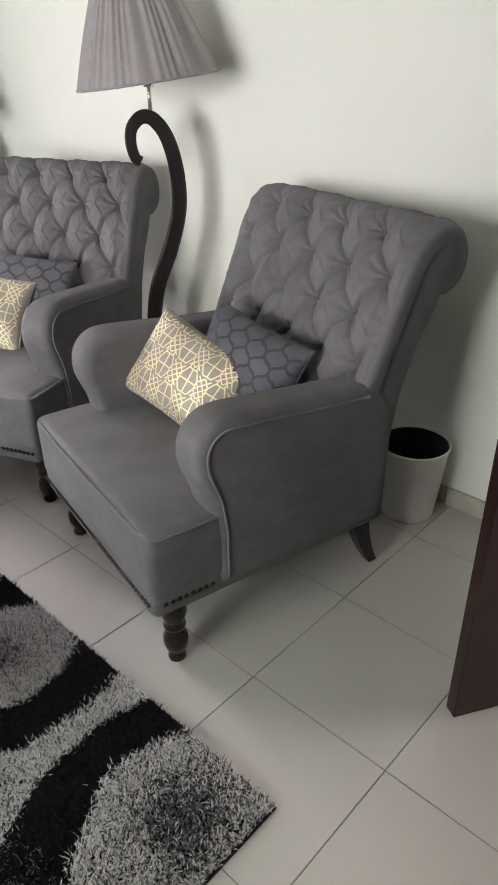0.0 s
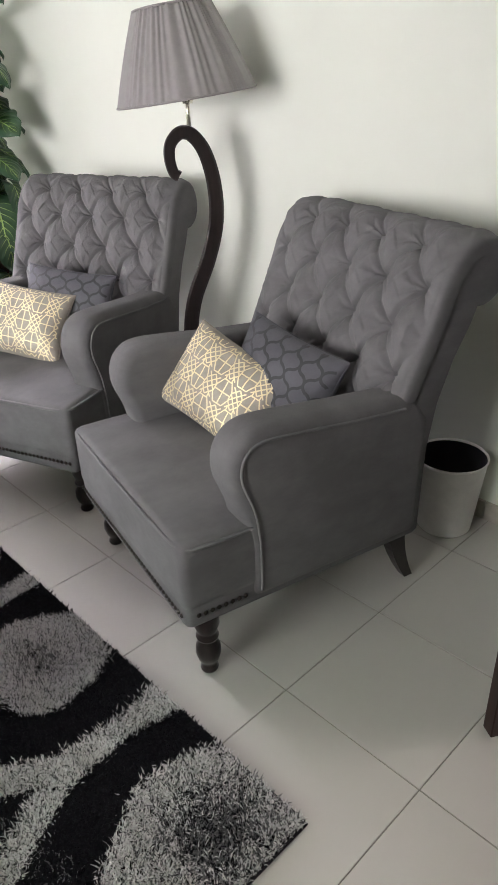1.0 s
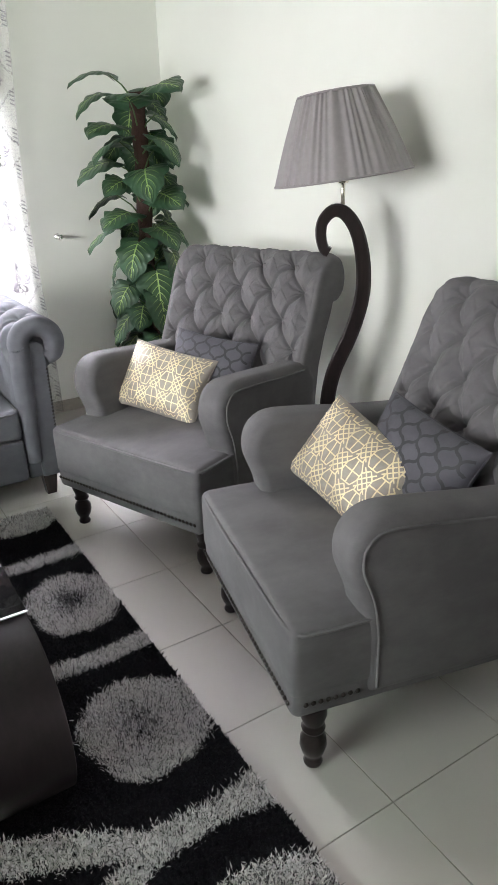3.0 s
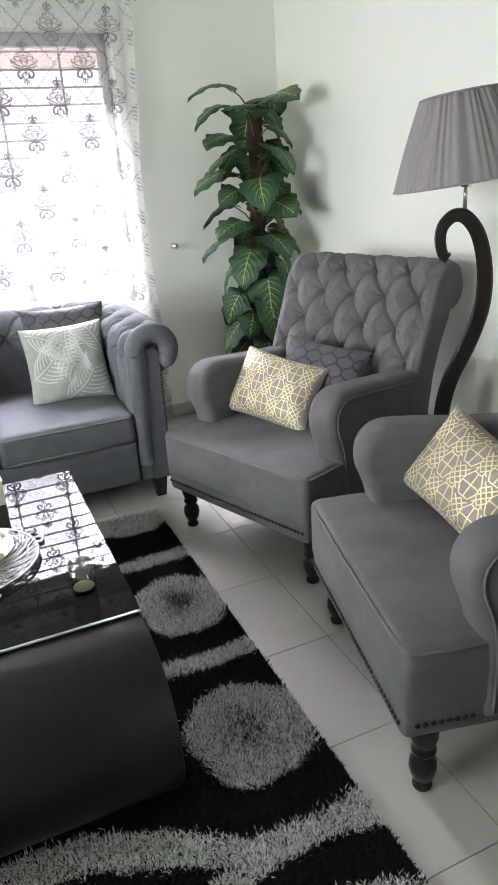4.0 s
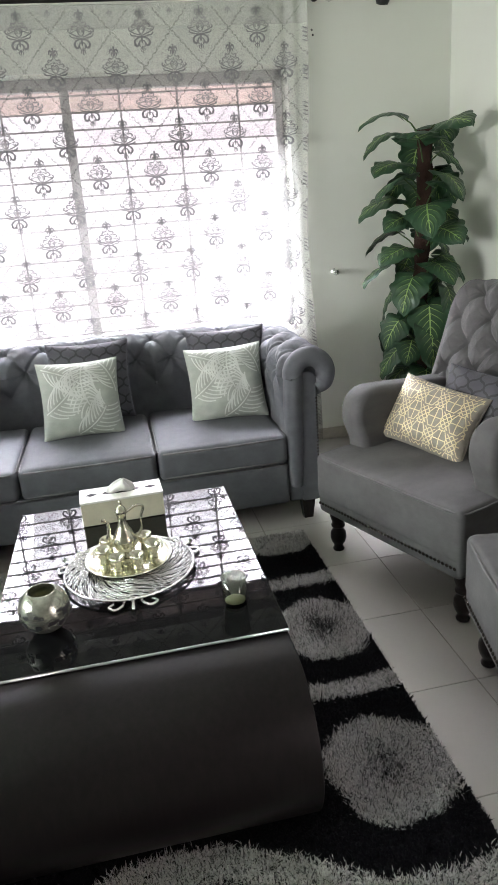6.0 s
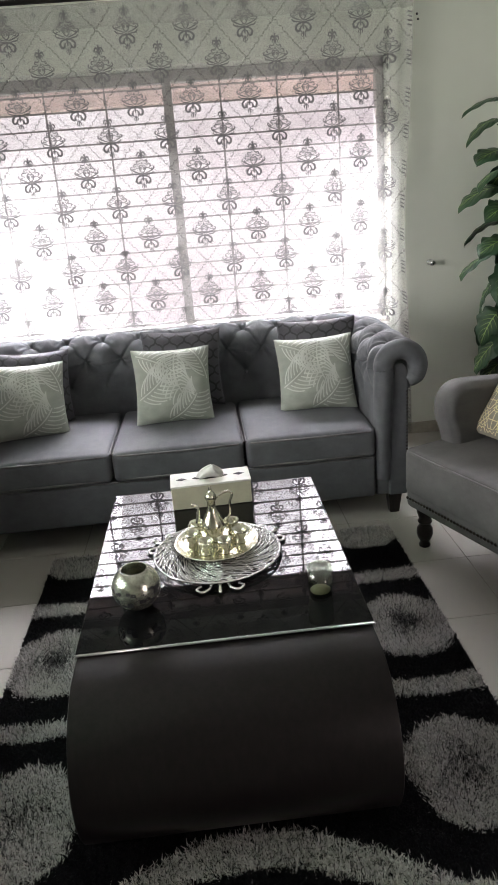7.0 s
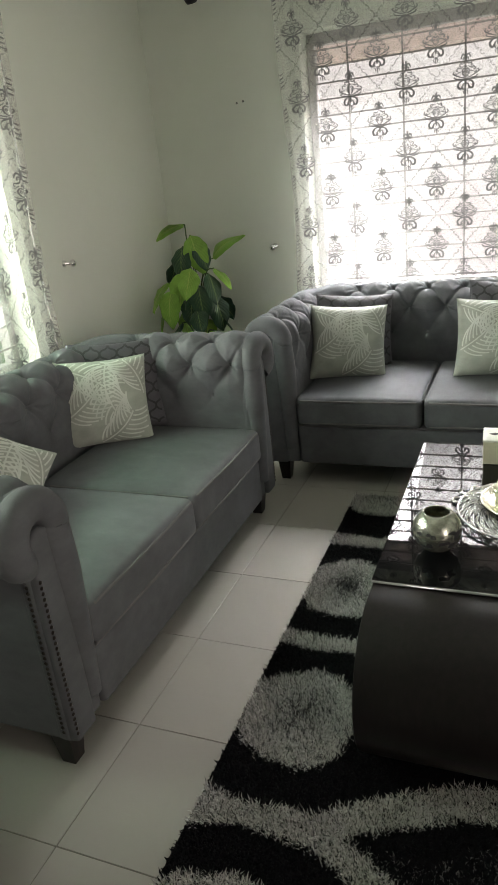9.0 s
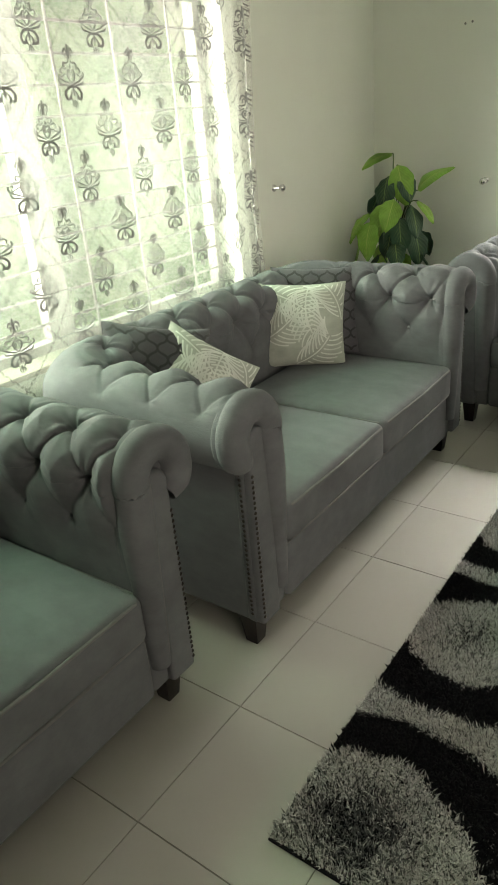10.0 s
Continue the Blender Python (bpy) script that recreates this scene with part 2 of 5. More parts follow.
# ---- mesh tools ----
def mesh(name, verts, faces, smooth=True, weld=0.0):
    me = bpy.data.meshes.new(name)
    me.from_pydata([tuple(map(float, v)) for v in verts], [], [tuple(map(int, q)) for q in faces])
    if weld:
        bm = bmesh.new()
        bm.from_mesh(me)
        bmesh.ops.remove_doubles(bm, verts=bm.verts, dist=weld)
        bmesh.ops.recalc_face_normals(bm, faces=bm.faces)
        bm.to_mesh(me)
        bm.free()
    me.polygons.foreach_set("use_smooth", [smooth] * len(me.polygons))
    return me


def sheet(P, close_u=False, close_v=False):
    """Vertices and faces of a grid of points P[u, v]."""
    P = np.asarray(P, float)
    nu, nv = P.shape[:2]
    faces = []
    for i in range(nu if close_u else nu - 1):
        for j in range(nv if close_v else nv - 1):
            a, b = i * nv + j, ((i + 1) % nu) * nv + j
            c, d = ((i + 1) % nu) * nv + (j + 1) % nv, i * nv + (j + 1) % nv
            faces.append((a, b, c, d))
    return P.reshape(-1, 3), faces


def fused(*pieces):
    """Joins (verts, faces) pieces of one part."""
    verts, faces, n = [], [], 0
    for v, q in pieces:
        verts.extend(v)
        faces.extend(tuple(i + n for i in face) for face in q)
        n += len(v)
    return verts, faces


def moved(piece, m):
    return [tuple(m @ Vector(v)) for v in piece[0]], piece[1]


def ring_lathe(profile, seg=24):
    """A surface turned round z from (radius, height) pairs."""
    a = np.linspace(0, 2 * np.pi, seg, endpoint=False)
    P = [[(r * np.cos(t), r * np.sin(t), z) for t in a] for r, z in profile]
    return sheet(P, close_v=True)


def tube(points, radius, seg=8, caps=True):
    """A round tube along points; radius may be one number or one for each point."""
    pts = [Vector(p) for p in points]
    radii = radius if isinstance(radius, (list, tuple, np.ndarray)) else [radius] * len(pts)
    rows, side = [], None
    for i, p in enumerate(pts):
        d = (pts[min(i + 1, len(pts) - 1)] - pts[max(i - 1, 0)]).normalized()
        if side is None:
            side = d.orthogonal().normalized()
        side = (side - d * side.dot(d)).normalized()
        up = d.cross(side)
        rows.append([tuple(p + (side * math.cos(t) + up * math.sin(t)) * radii[i]) for t in np.linspace(0, 2 * np.pi, seg, endpoint=False)])
    v, q = sheet(rows, close_v=True)
    if caps:
        n = len(rows)
        q = q + [tuple(range(seg - 1, -1, -1)), tuple((n - 1) * seg + k for k in range(seg))]
    return v, q


def block(half, r=0.01, k=3, inner=2, centre=(0, 0, 0), crown=0.0):
    """A box with rounded edges. crown: how far its top and bottom swell."""
    half, r = np.array(half, float), min(r, min(half) * 0.99)
    def line(h):
        a = np.linspace(0, 1, k + 1)
        ends = r * (1 - np.cos(a * np.pi / 2)) if k > 1 else np.array([0, r])
        return np.unique(np.round(np.concatenate([-h + ends, np.linspace(-h + r, h - r, inner + 1), h - ends]), 6))
    pieces = []
    for axis in range(3):
        o = [i for i in range(3) if i != axis]
        g0, g1 = np.meshgrid(line(half[o[0]]), line(half[o[1]]), indexing="ij")
        for sign in (-1, 1):
            P = np.zeros(g0.shape + (3,))
            P[..., o[0]], P[..., o[1]], P[..., axis] = g0, g1, sign * half[axis]
            core = np.clip(P, -(half - r), half - r)
            d = P - core
            d /= np.maximum(np.linalg.norm(d, axis=-1, keepdims=True), 1e-9)
            P = core + d * r
            if crown:
                P[..., 2] += np.sign(P[..., 2]) * crown * np.clip(1 - (P[..., 0] / half[0]) ** 2, 0, 1) ** 0.6 * np.clip(1 - (P[..., 1] / half[1]) ** 2, 0, 1) ** 0.6
            pieces.append(sheet(P + np.array(centre)))
    return fused(*pieces)


def prism(outline, depth, axis=0):
    """A flat outline (a, b) pushed along one axis from depth[0] to depth[1]."""
    def at(a, b, d):
        return ((d, a, b), (a, d, b), (a, b, d))[axis]
    n = len(outline)
    v = [at(a, b, depth[0]) for a, b in outline] + [at(a, b, depth[1]) for a, b in outline]
    q = [(i, (i + 1) % n, n + (i + 1) % n, n + i) for i in range(n)]
    return v, q + [tuple(range(n - 1, -1, -1)), tuple(range(n, 2 * n))]


def part(name, piece, material, parent=None, label="", smooth=True, weld=0.0, m=None, bevel=0.0):
    """One mesh object under a thing or a part, in that thing's own space."""
    me = piece if isinstance(piece, bpy.types.Mesh) else mesh(name, *piece, smooth=smooth, weld=weld)
    if not me.materials:
        for one in material if isinstance(material, (list, tuple)) else [material]:
            me.materials.append(one)
    ob = new(name, me)
    if m is not None:
        ob.matrix_basis = m
    ob.parent = parent
    if bevel:
        mod = ob.modifiers.new("worn_edges", "BEVEL")
        mod.width, mod.segments, mod.limit_method, mod.angle_limit = bevel, 4, "ANGLE", radians(40)
    return tagged(ob, label)


def thing(name, m, label, category, group="", kind=""):
    ob = new(name)
    ob.empty_display_size = 0.05
    ob.matrix_basis = m
    return tagged(ob, label, category, group, kind)


def catmull(points, n=8):
    """A smooth line through points."""
    p = np.asarray(points, float)
    p = np.vstack([2 * p[0] - p[1], p, 2 * p[-1] - p[-2]])
    out = []
    for i in range(1, len(p) - 2):
        for t in np.linspace(0, 1, n, endpoint=False):
            a, b, c, d = p[i - 1:i + 3]
            out.append(0.5 * (2 * b + (c - a) * t + (2 * a - 5 * b + 4 * c - d) * t ** 2 + (3 * b - 3 * c + d - a) * t ** 3))
    return np.array(out + [p[-2]])


def strips(surface, lines, width, lift=0.0015):
    """Flat bands along lines of (a, b) on a surface(a, b) -> points and normals."""
    pieces = []
    for line in lines:
        p = np.asarray(line, float)
        d = np.gradient(p, axis=0)
        d /= np.maximum(np.linalg.norm(d, axis=1, keepdims=True), 1e-9)
        side = np.stack([-d[:, 1], d[:, 0]], 1)
        w = np.asarray(width if np.ndim(width) else [width] * len(p))[:, None] / 2
        rows = []
        for q in (p - side * w, p + side * w):
            pos, nor = surface(q[:, 0], q[:, 1])
            rows.append(pos + nor * lift)
        pieces.append(sheet(np.stack(rows, 1)))
    return fused(*pieces)


def tufts(a, b, width, height, phase=0.5, puff=0.034):
    """Depth in metres of deep buttoning at (a, b): lowest at the buttons, full diamonds between sharp lapped folds."""
    s, t = (a / (width / 2) + b / height) / 2 + phase, (a / (width / 2) - b / height) / 2 + phase
    ds, dt = s - np.round(s), t - np.round(t)
    da, db = (ds + dt) * width / 2, (ds - dt) * height
    r = np.hypot(da, db)
    across = width * height / math.hypot(width / 2, height)
    full = np.minimum(np.abs(ds), np.abs(dt)) * 2
    near = np.where(np.abs(ds) < np.abs(dt), ds, -dt) * across + 0.003 * np.sin(a * 47 + b * 29)
    along = np.exp(-np.clip(r - 0.012, 0, 1) / 0.050)
    lap = 0.007 * np.exp(-((near - 0.011) / 0.0055) ** 2) * along - 0.014 * np.exp(-np.abs(near) / 0.0045) * (0.15 + 0.85 * along)
    second = -0.005 * np.exp(-np.abs(np.abs(near) - 0.017 - 0.16 * r) / 0.0030) * along
    th = np.arctan2(db, da)
    rays = np.cos(8 * th + 1.7 * np.sin(a * 31 + b * 17)) * np.exp(-r / 0.034) * np.clip(r / 0.012, 0, 1)
    round_ = 0.6 * (1 - np.exp(-((r / 0.052) ** 1.5))) + 0.4 * (1 - (1 - full) ** 2.1)
    pit = np.exp(-((r / 0.017) ** 1.4))
    return puff * round_ + lap + second - 0.016 * pit + 0.006 * rays - 0.018


def normals(P):
    n = np.cross(np.gradient(P, axis=0), np.gradient(P, axis=1))
    return n / np.maximum(np.linalg.norm(n, axis=-1, keepdims=True), 1e-9)


# ---- structure ----
def slab(name, lo, hi, material, kind="structure", label="", category="wall", parent=None):
    lo, hi = np.array(lo, float), np.array(hi, float)
    v = [(x, y, z) for x in (lo[0], hi[0]) for y in (lo[1], hi[1]) for z in (lo[2], hi[2])]
    q = [(0, 1, 3, 2), (4, 6, 7, 5), (0, 4, 5, 1), (2, 3, 7, 6), (0, 2, 6, 4), (1, 5, 7, 3)]
    ob = part(name, (v, q), material, parent, smooth=False)
    return tagged(ob, label, category, "", kind) if parent is None else ob


def wall_with_hole(name, axis, at, span, hole, label):
    """A wall of the room along one axis with one opening through it. at: (inside, outside); hole: (from, to, low, high)."""
    lo, hi = min(at), max(at)
    def box(a0, a1, z0, z1):
        p, q = ((a0, lo, z0), (a1, hi, z1)) if axis == "x" else ((lo, a0, z0), (hi, a1, z1))
        v = [(x, y, z) for x in (p[0], q[0]) for y in (p[1], q[1]) for z in (p[2], q[2])]
        return v, [(0, 1, 3, 2), (4, 6, 7, 5), (0, 4, 5, 1), (2, 3, 7, 6), (0, 2, 6, 4), (1, 5, 7, 3)]
    a0, a1, z0, z1 = hole
    pieces = [box(span[0], a0, 0, CEIL), box(a1, span[1], 0, CEIL), box(a0, a1, z1, CEIL)]
    if z0 > 0:
        pieces.append(box(a0, a1, 0, z0))
    return tagged(part(name, fused(*pieces), M["wall"], smooth=False), label, "wall", "", "structure")


NWIN = (-2.31, 0.125, 0.74, 2.20)
WWIN = (-0.68, 1.76, 0.70, 2.20)
DOORWAY = (-1.92, -1.0, 0.0, 2.08)
wall_with_hole("wall_north", "x", (Y_N, Y_N + WALL), (X_W - WALL, X_E + WALL), NWIN, "pale green painted wall around the wide window")
wall_with_hole("wall_west", "y", (X_W, X_W - WALL), (Y_S, Y_N), WWIN, "pale green painted wall with the garden window")
wall_with_hole("wall_east", "y", (X_E, X_E + WALL), (Y_S, Y_N), DOORWAY, "pale green painted wall behind the armchairs")
# unseen wall closing the room, set far back to cut bounced light
slab("wall_south", (X_W - WALL, Y_S - WALL, 0), (X_E + WALL, Y_S, CEIL), M["wall"], label="unseen plain pale green wall that closes the room")
slab("ceiling", (X_W - WALL, Y_S - WALL, CEIL), (X_E + WALL, Y_N + WALL, CEIL + 0.15), M["ceiling"], label="plain white painted ceiling", category="ceiling")
floor = slab("floor", (X_W - WALL, Y_S - WALL, -0.15), (X_E + WALL, Y_N + WALL, -0.003), M["grout"], label="cream ceramic tile floor with thin dark joints", category="floor")
ground = slab("ground", (-60, -60, -0.6), (60, 60, -0.4), plain("garden_soil", (0.10, 0.13, 0.06), 0.95), label="open garden ground outside the house", category="ground")


def skirting(axis, wall, inward, start, end, gap=()):
    """A run of skirting tiles along a wall."""
    base = thing("baseboard", pose(0, 0, 0), "low beige tile skirting along the wall", "baseboard", "", "structure")
    a = start
    shared = None
    while a < end - 0.02:
        b = min(a + 0.42, end)
        if not any(g0 - 0.01 < (a + b) / 2 < g1 + 0.01 for g0, g1 in gap):
            L = (b - a) / 2 - 0.0012
            full = abs(b - a - 0.42) < 1e-6
            if full and shared is None:
                shared = mesh("skirting_tile", *block((L, 0.006, 0.037), 0.002, 1, 1), smooth=False, weld=1e-5)
                shared.materials.append(M["skirting"])
            me = shared if full else mesh("skirting_tile", *block((L, 0.006, 0.037), 0.002, 1, 1), smooth=False, weld=1e-5)
            mid = wall + inward * 0.0065
            m = pose((a + b) / 2, mid, 0.0375) if axis == "x" else pose(mid, (a + b) / 2, 0.0375, 0, 0, 90)
            part("skirting_tile", me, M["skirting"], base, m=m)
        a = b


skirting("x", Y_N, -1, X_W, X_E)
skirting("y", X_E, -1, Y_S, Y_N - 0.013, [(-1.95, -0.97)])
skirting("y", X_W, 1, Y_S, Y_N - 0.013)


def window(name, m, width, low, high, bars, label, mullion=(0.0, 0.026)):
    """A two-pane sliding window with a burglar grille, facing -y in its own space; x runs along the wall, y = 0 is the pane."""
    w = thing(name, m, label, "window", "", "structure")
    h, mid = high - low, (low + high) / 2
    fr = fused(*[block((hx, 0.03, hz), 0.004, 1, 1, (cx, 0, cz)) for hx, hz, cx, cz in (
        (width / 2, 0.022, 0, low + 0.022), (width / 2, 0.03, 0, high - 0.03), (0.022, h / 2, -width / 2 + 0.022, mid), (0.022, h / 2, width / 2 - 0.022, mid))])
    part("window_frame", fr, M["frame"], w, smooth=False)
    part("window_mullion", block((mullion[1], 0.026, h / 2 - 0.05), 0.004, 1, 1, (mullion[0], -0.004, mid)), M["frame"], w, smooth=False)
    for e0, e1 in ((-width / 2, mullion[0]), (mullion[0], width / 2)):
        p = part("pane", block(((e1 - e0) / 2 - 0.03, 0.003, h / 2 - 0.05), 0.001, 1, 1, ((e0 + e1) / 2, 0.012, mid)), M["pane"], w, smooth=False)
        p.visible_shadow = False
    grille = thing("grille", pose(0, 0, 0), "", "")
    grille.parent = w
    z = high - 0.09
    bar = mesh("grille_bar", *block((width / 2 - 0.03, 0.005, 0.0045), 0.001, 1, 1), smooth=False)
    bar.materials.append(M["bar"])
    while z > low + 0.05:
        part("grille_bar", bar, M["bar"], grille, m=pose(0, -0.055, z))
        z -= bars
    rod = mesh("grille_upright", *block((0.005, 0.004, h / 2 - 0.03), 0.001, 1, 1), smooth=False)
    rod.materials.append(M["bar"])
    for k in (-0.80, -0.55, -0.28, 0.24, 0.5, 0.78):
        part("grille_upright", rod, M["bar"], grille, m=pose(k * width / 2, -0.064, mid))
    part("window_sill", block((width / 2 - 0.004, 0.07, 0.012), 0.004, 1, 1, (0, -0.09, low - 0.008)), M["skirting"], w, smooth=False)
    return w


window("window_1", pose((NWIN[0] + NWIN[1]) / 2, Y_N + 0.15, 0), NWIN[1] - NWIN[0] - 0.01, NWIN[2] + 0.02, NWIN[3] - 0.004, 0.085, "two-pane aluminium window with a horizontal bar grille")
window("window_2", pose(X_W - 0.15, (WWIN[0] + WWIN[1]) / 2, 0, 0, 0, 90), WWIN[1] - WWIN[0] - 0.01, WWIN[2] + 0.02, WWIN[3] - 0.004, 0.105, "two-pane window with a bar grille facing the garden", (0.125, 0.062))

# outside
eave = slab("eave", (-4.5, 4.35, 2.16), (3.0, 4.5, 2.9), M["pink"], label="pink plastered eave beam outside the window", category="eave")
slab("backdrop_north", (-9, 7.0, -0.4), (8, 7.05, 7.5), M["sky_white"], label="bright hazy distance beyond the north window", category="backdrop")
slab("backdrop_west", (-7.05, -7, -0.4), (-7.0, 7.0, 7.5), M["garden"], label="sunlit green garden beyond the west window", category="backdrop")


# never in view: a glowing sheet added to light the room through the doorway
slab("backdrop_east", (6.0, -9, -0.4), (6.05, 7, 7.5), M["door_glow"], label="unseen glowing sheet beyond the open door, added to light the room", category="backdrop")


# ---- curtains ----
def damask():
    """Strokes of one motif, as (points, widths), about its middle."""
    out = []
    def stroke(points, w0, w1, w2):
        p = catmull(points, 5)
        w = np.interp(np.linspace(0, 1, len(p)), [0, 0.5, 1], [w0, w1, w2])
        for s in (-1, 1):
            out.append((p * np.array([0.9 * s, 1]), w))
    # crown of drooping leaves round a spike
    stroke([(0.002, 0.072), (0.010, 0.086), (0.020, 0.084), (0.025, 0.069)], 0.003, 0.0075, 0.004)
    stroke([(0.002, 0.060), (0.009, 0.072), (0.015, 0.068), (0.014, 0.057)], 0.003, 0.0055, 0.003)
    stroke([(0.004, 0.064), (0.007, 0.050), (0.018, 0.044), (0.029, 0.047), (0.033, 0.038), (0.026, 0.033)], 0.003, 0.0045, 0.005)
    # three pairs of hooked leaves
    stroke([(0.012, 0.034), (0.028, 0.026), (0.043, 0.029), (0.051, 0.019), (0.043, 0.013)], 0.003, 0.0045, 0.005)
    stroke([(0.008, -0.020), (0.032, -0.013), (0.056, -0.003), (0.070, 0.006), (0.065, 0.017)], 0.004, 0.005, 0.0055)
    stroke([(0.008, -0.028), (0.034, -0.023), (0.056, -0.019), (0.064, -0.009)], 0.004, 0.005, 0.005)
    stroke([(0.016, 0.012), (0.036, 0.008), (0.050, 0.002), (0.058, 0.008)], 0.003, 0.0035, 0.0045)
    # heart with two eyes
    stroke([(0.000, 0.017), (0.011, 0.023), (0.019, 0.011), (0.013, -0.005), (0.000, -0.018)], 0.004, 0.0055, 0.004)
    stroke([(0.004, 0.008), (0.009, 0.013), (0.012, 0.007), (0.007, 0.002), (0.004, 0.008)], 0.003, 0.003, 0.003)
    # lower scrolls
    stroke([(0.005, -0.029), (0.027, -0.034), (0.042, -0.049), (0.036, -0.066), (0.022, -0.066), (0.021, -0.055)], 0.005, 0.009, 0.005)
    stroke([(0.004, -0.044), (0.014, -0.049), (0.017, -0.063), (0.010, -0.074)], 0.004, 0.0055, 0.004)
    stroke([(0.005, -0.076), (0.012, -0.084), (0.008, -0.094)], 0.003, 0.0045, 0.003)
    for y0, y1, w0, w1 in ((0.058, 0.102, 0.004, 0.007), (0.028, 0.040, 0.011, 0.002), (-0.022, -0.058, 0.010, 0.005), (-0.070, -0.102, 0.007, 0.002)):
        out.append((np.stack([np.zeros(5), np.linspace(y0, y1, 5)], 1), np.linspace(w0, w1, 5)))
    return out


def curtain(m, left, right, bottom, top, phase, label, rod_ends, stroke=1.25):
    """A sheer printed curtain on a rod; its own x runs along the wall, -y into the room."""
    c = thing("curtain", m, label, "curtain", "window curtains")
    def fall(a, b):
        edge = np.exp(-((a - left) / 0.16) ** 2) + np.exp(-((right - a) / 0.16) ** 2)
        y = 0.006 * np.sin(a * 23 + 0.8 * np.sin(b * 2)) + 0.010 * np.sin(a * 7.0 + 1.0) + edge * 0.018 * np.sin(a * 75) + 0.014 * (1 - b / top) * np.sin(a * 11)
        waist = 0.045 * np.exp(-((b - 1.3) / 0.6) ** 2)
        mid = (left + right) / 2
        return np.stack([a - waist * ((a - mid) / (right - mid)) ** 3, y, b], -1)
    def surface(a, b):
        p, e = fall(a, b), 1e-3
        n = np.cross(fall(a + e, b) - p, fall(a, b + e) - p)
        return p, n / np.linalg.norm(n, axis=-1, keepdims=True)
    A, B = np.meshgrid(np.linspace(left, right, 260), np.linspace(bottom, top, 24), indexing="ij")
    part("curtain_cloth", sheet(fall(A, B)), M["sheer"], c)
    motif, pieces, faint = damask(), [], []
    sx, sz, row = 0.303, 0.168, -3
    z = 2.03 + sz * 3
    while z > bottom - 0.05:
        x = phase + (0.5 * sx if row % 2 else 0)
        x -= sx * math.ceil((x - left) / sx)
        while x < right + sx:
            for p, w in motif:
                q = p + np.array([x, z])
                if q[:, 0].min() > left + 0.003 and q[:, 0].max() < right - 0.003 and q[:, 1].min() > bottom and q[:, 1].max() < top - 0.02:
                    pieces.append(strips(surface, [q], w * stroke, 0.002))
            for sgn in (-1, 1):
                for k in range(12):
                    t, slant = (k + 0.5) / 12, radians(32 if k % 2 else -32) + math.atan2(sz, sgn * sx / 2)
                    mid = np.array([x + sx / 2 + sgn * sx / 2 * t, z + sz * t])
                    arm = np.array([math.cos(slant), math.sin(slant)]) * 0.0085
                    q = np.stack([mid - arm, mid, mid + arm])
                    if q[:, 0].min() > left and q[:, 0].max() < right and q[:, 1].min() > bottom and q[:, 1].max() < top - 0.02:
                        faint.append(strips(surface, [q], [0.004, 0.0095, 0.004], 0.002))
            x += sx
        z -= sz
        row += 1
    # narrow printed border down both selvedges
    for edge, s in ((left, 1), (right, -1)):
        z = bottom + 0.1
        while z < top - 0.15:
            for dz in (0, 0.02, 0.04, 0.06):
                pieces.append(strips(surface, [np.array([[edge + s * 0.004, z + dz], [edge + s * 0.022, z + dz + 0.012]])], 0.006, 0.002))
            z += 0.18
    part("curtain_print", fused(*pieces), M["flock"], c, "grey damask print")
    part("lattice_print", fused(*faint), M["flock_faint"], c, "thin grey lattice of leaflets")
    # the turned-over hem hangs double under the rod
    A, B = np.meshgrid(np.linspace(left + 0.002, right - 0.002, 200), np.linspace(top - 0.11, top, 4), indexing="ij")
    part("top_hem", sheet(fall(A, B) + np.array([0, 0.006, 0])), M["sheer"], c)
    r = thing("curtain_rod", m @ pose(0, -0.0, 0), "dark metal curtain rod with crystal ball finials", "curtain rod")
    part("pole", tube([(rod_ends[0], 0, top + 0.02), (rod_ends[1], 0, top + 0.02)], 0.013, 10), M["rod"], r)
    for e, s in ((rod_ends[0], -1), (rod_ends[1], 1)):
        f = part("finial", ring_lathe([(0.001, -0.042), (0.014, -0.040), (0.016, -0.026), (0.032, -0.016), (0.039, 0.004), (0.032, 0.026), (0.016, 0.039), (0.001, 0.042)], 16), M["chrome"], r, "faceted crystal finial", smooth=False)
        f.matrix_basis = pose(e + s * 0.038, 0, top + 0.02, 0, 90 * s, 0)
        part("bracket", fused(tube([(e - s * 0.02, 0, top + 0.02), (e - s * 0.02, 0.075, top + 0.02)], 0.006, 8), tube([(e - s * 0.02, 0.068, top + 0.02), (e - s * 0.02, 0.078, top + 0.02)], 0.02, 12)), M["rod"], r)
    return c


curtain(pose(0, Y_N - 0.08, 0), -2.43, 0.225, 0.03, 2.49, -0.96, "white sheer curtain with grey damask print, drawn shut", (-2.52, 0.31))
curtain(pose(X_W + 0.08, 0, 0, 0, 0, 90), -0.95, 1.89, 0.03, 2.49, 0.15, "white sheer damask curtain glowing green with garden light", (-1.05, 1.98), 1.12)


# ---- chesterfield sofas ----
NAIL = mesh("nailhead", *ring_lathe([(0.001, 0.005), (0.0045, 0.0035), (0.0058, 0)], 8))


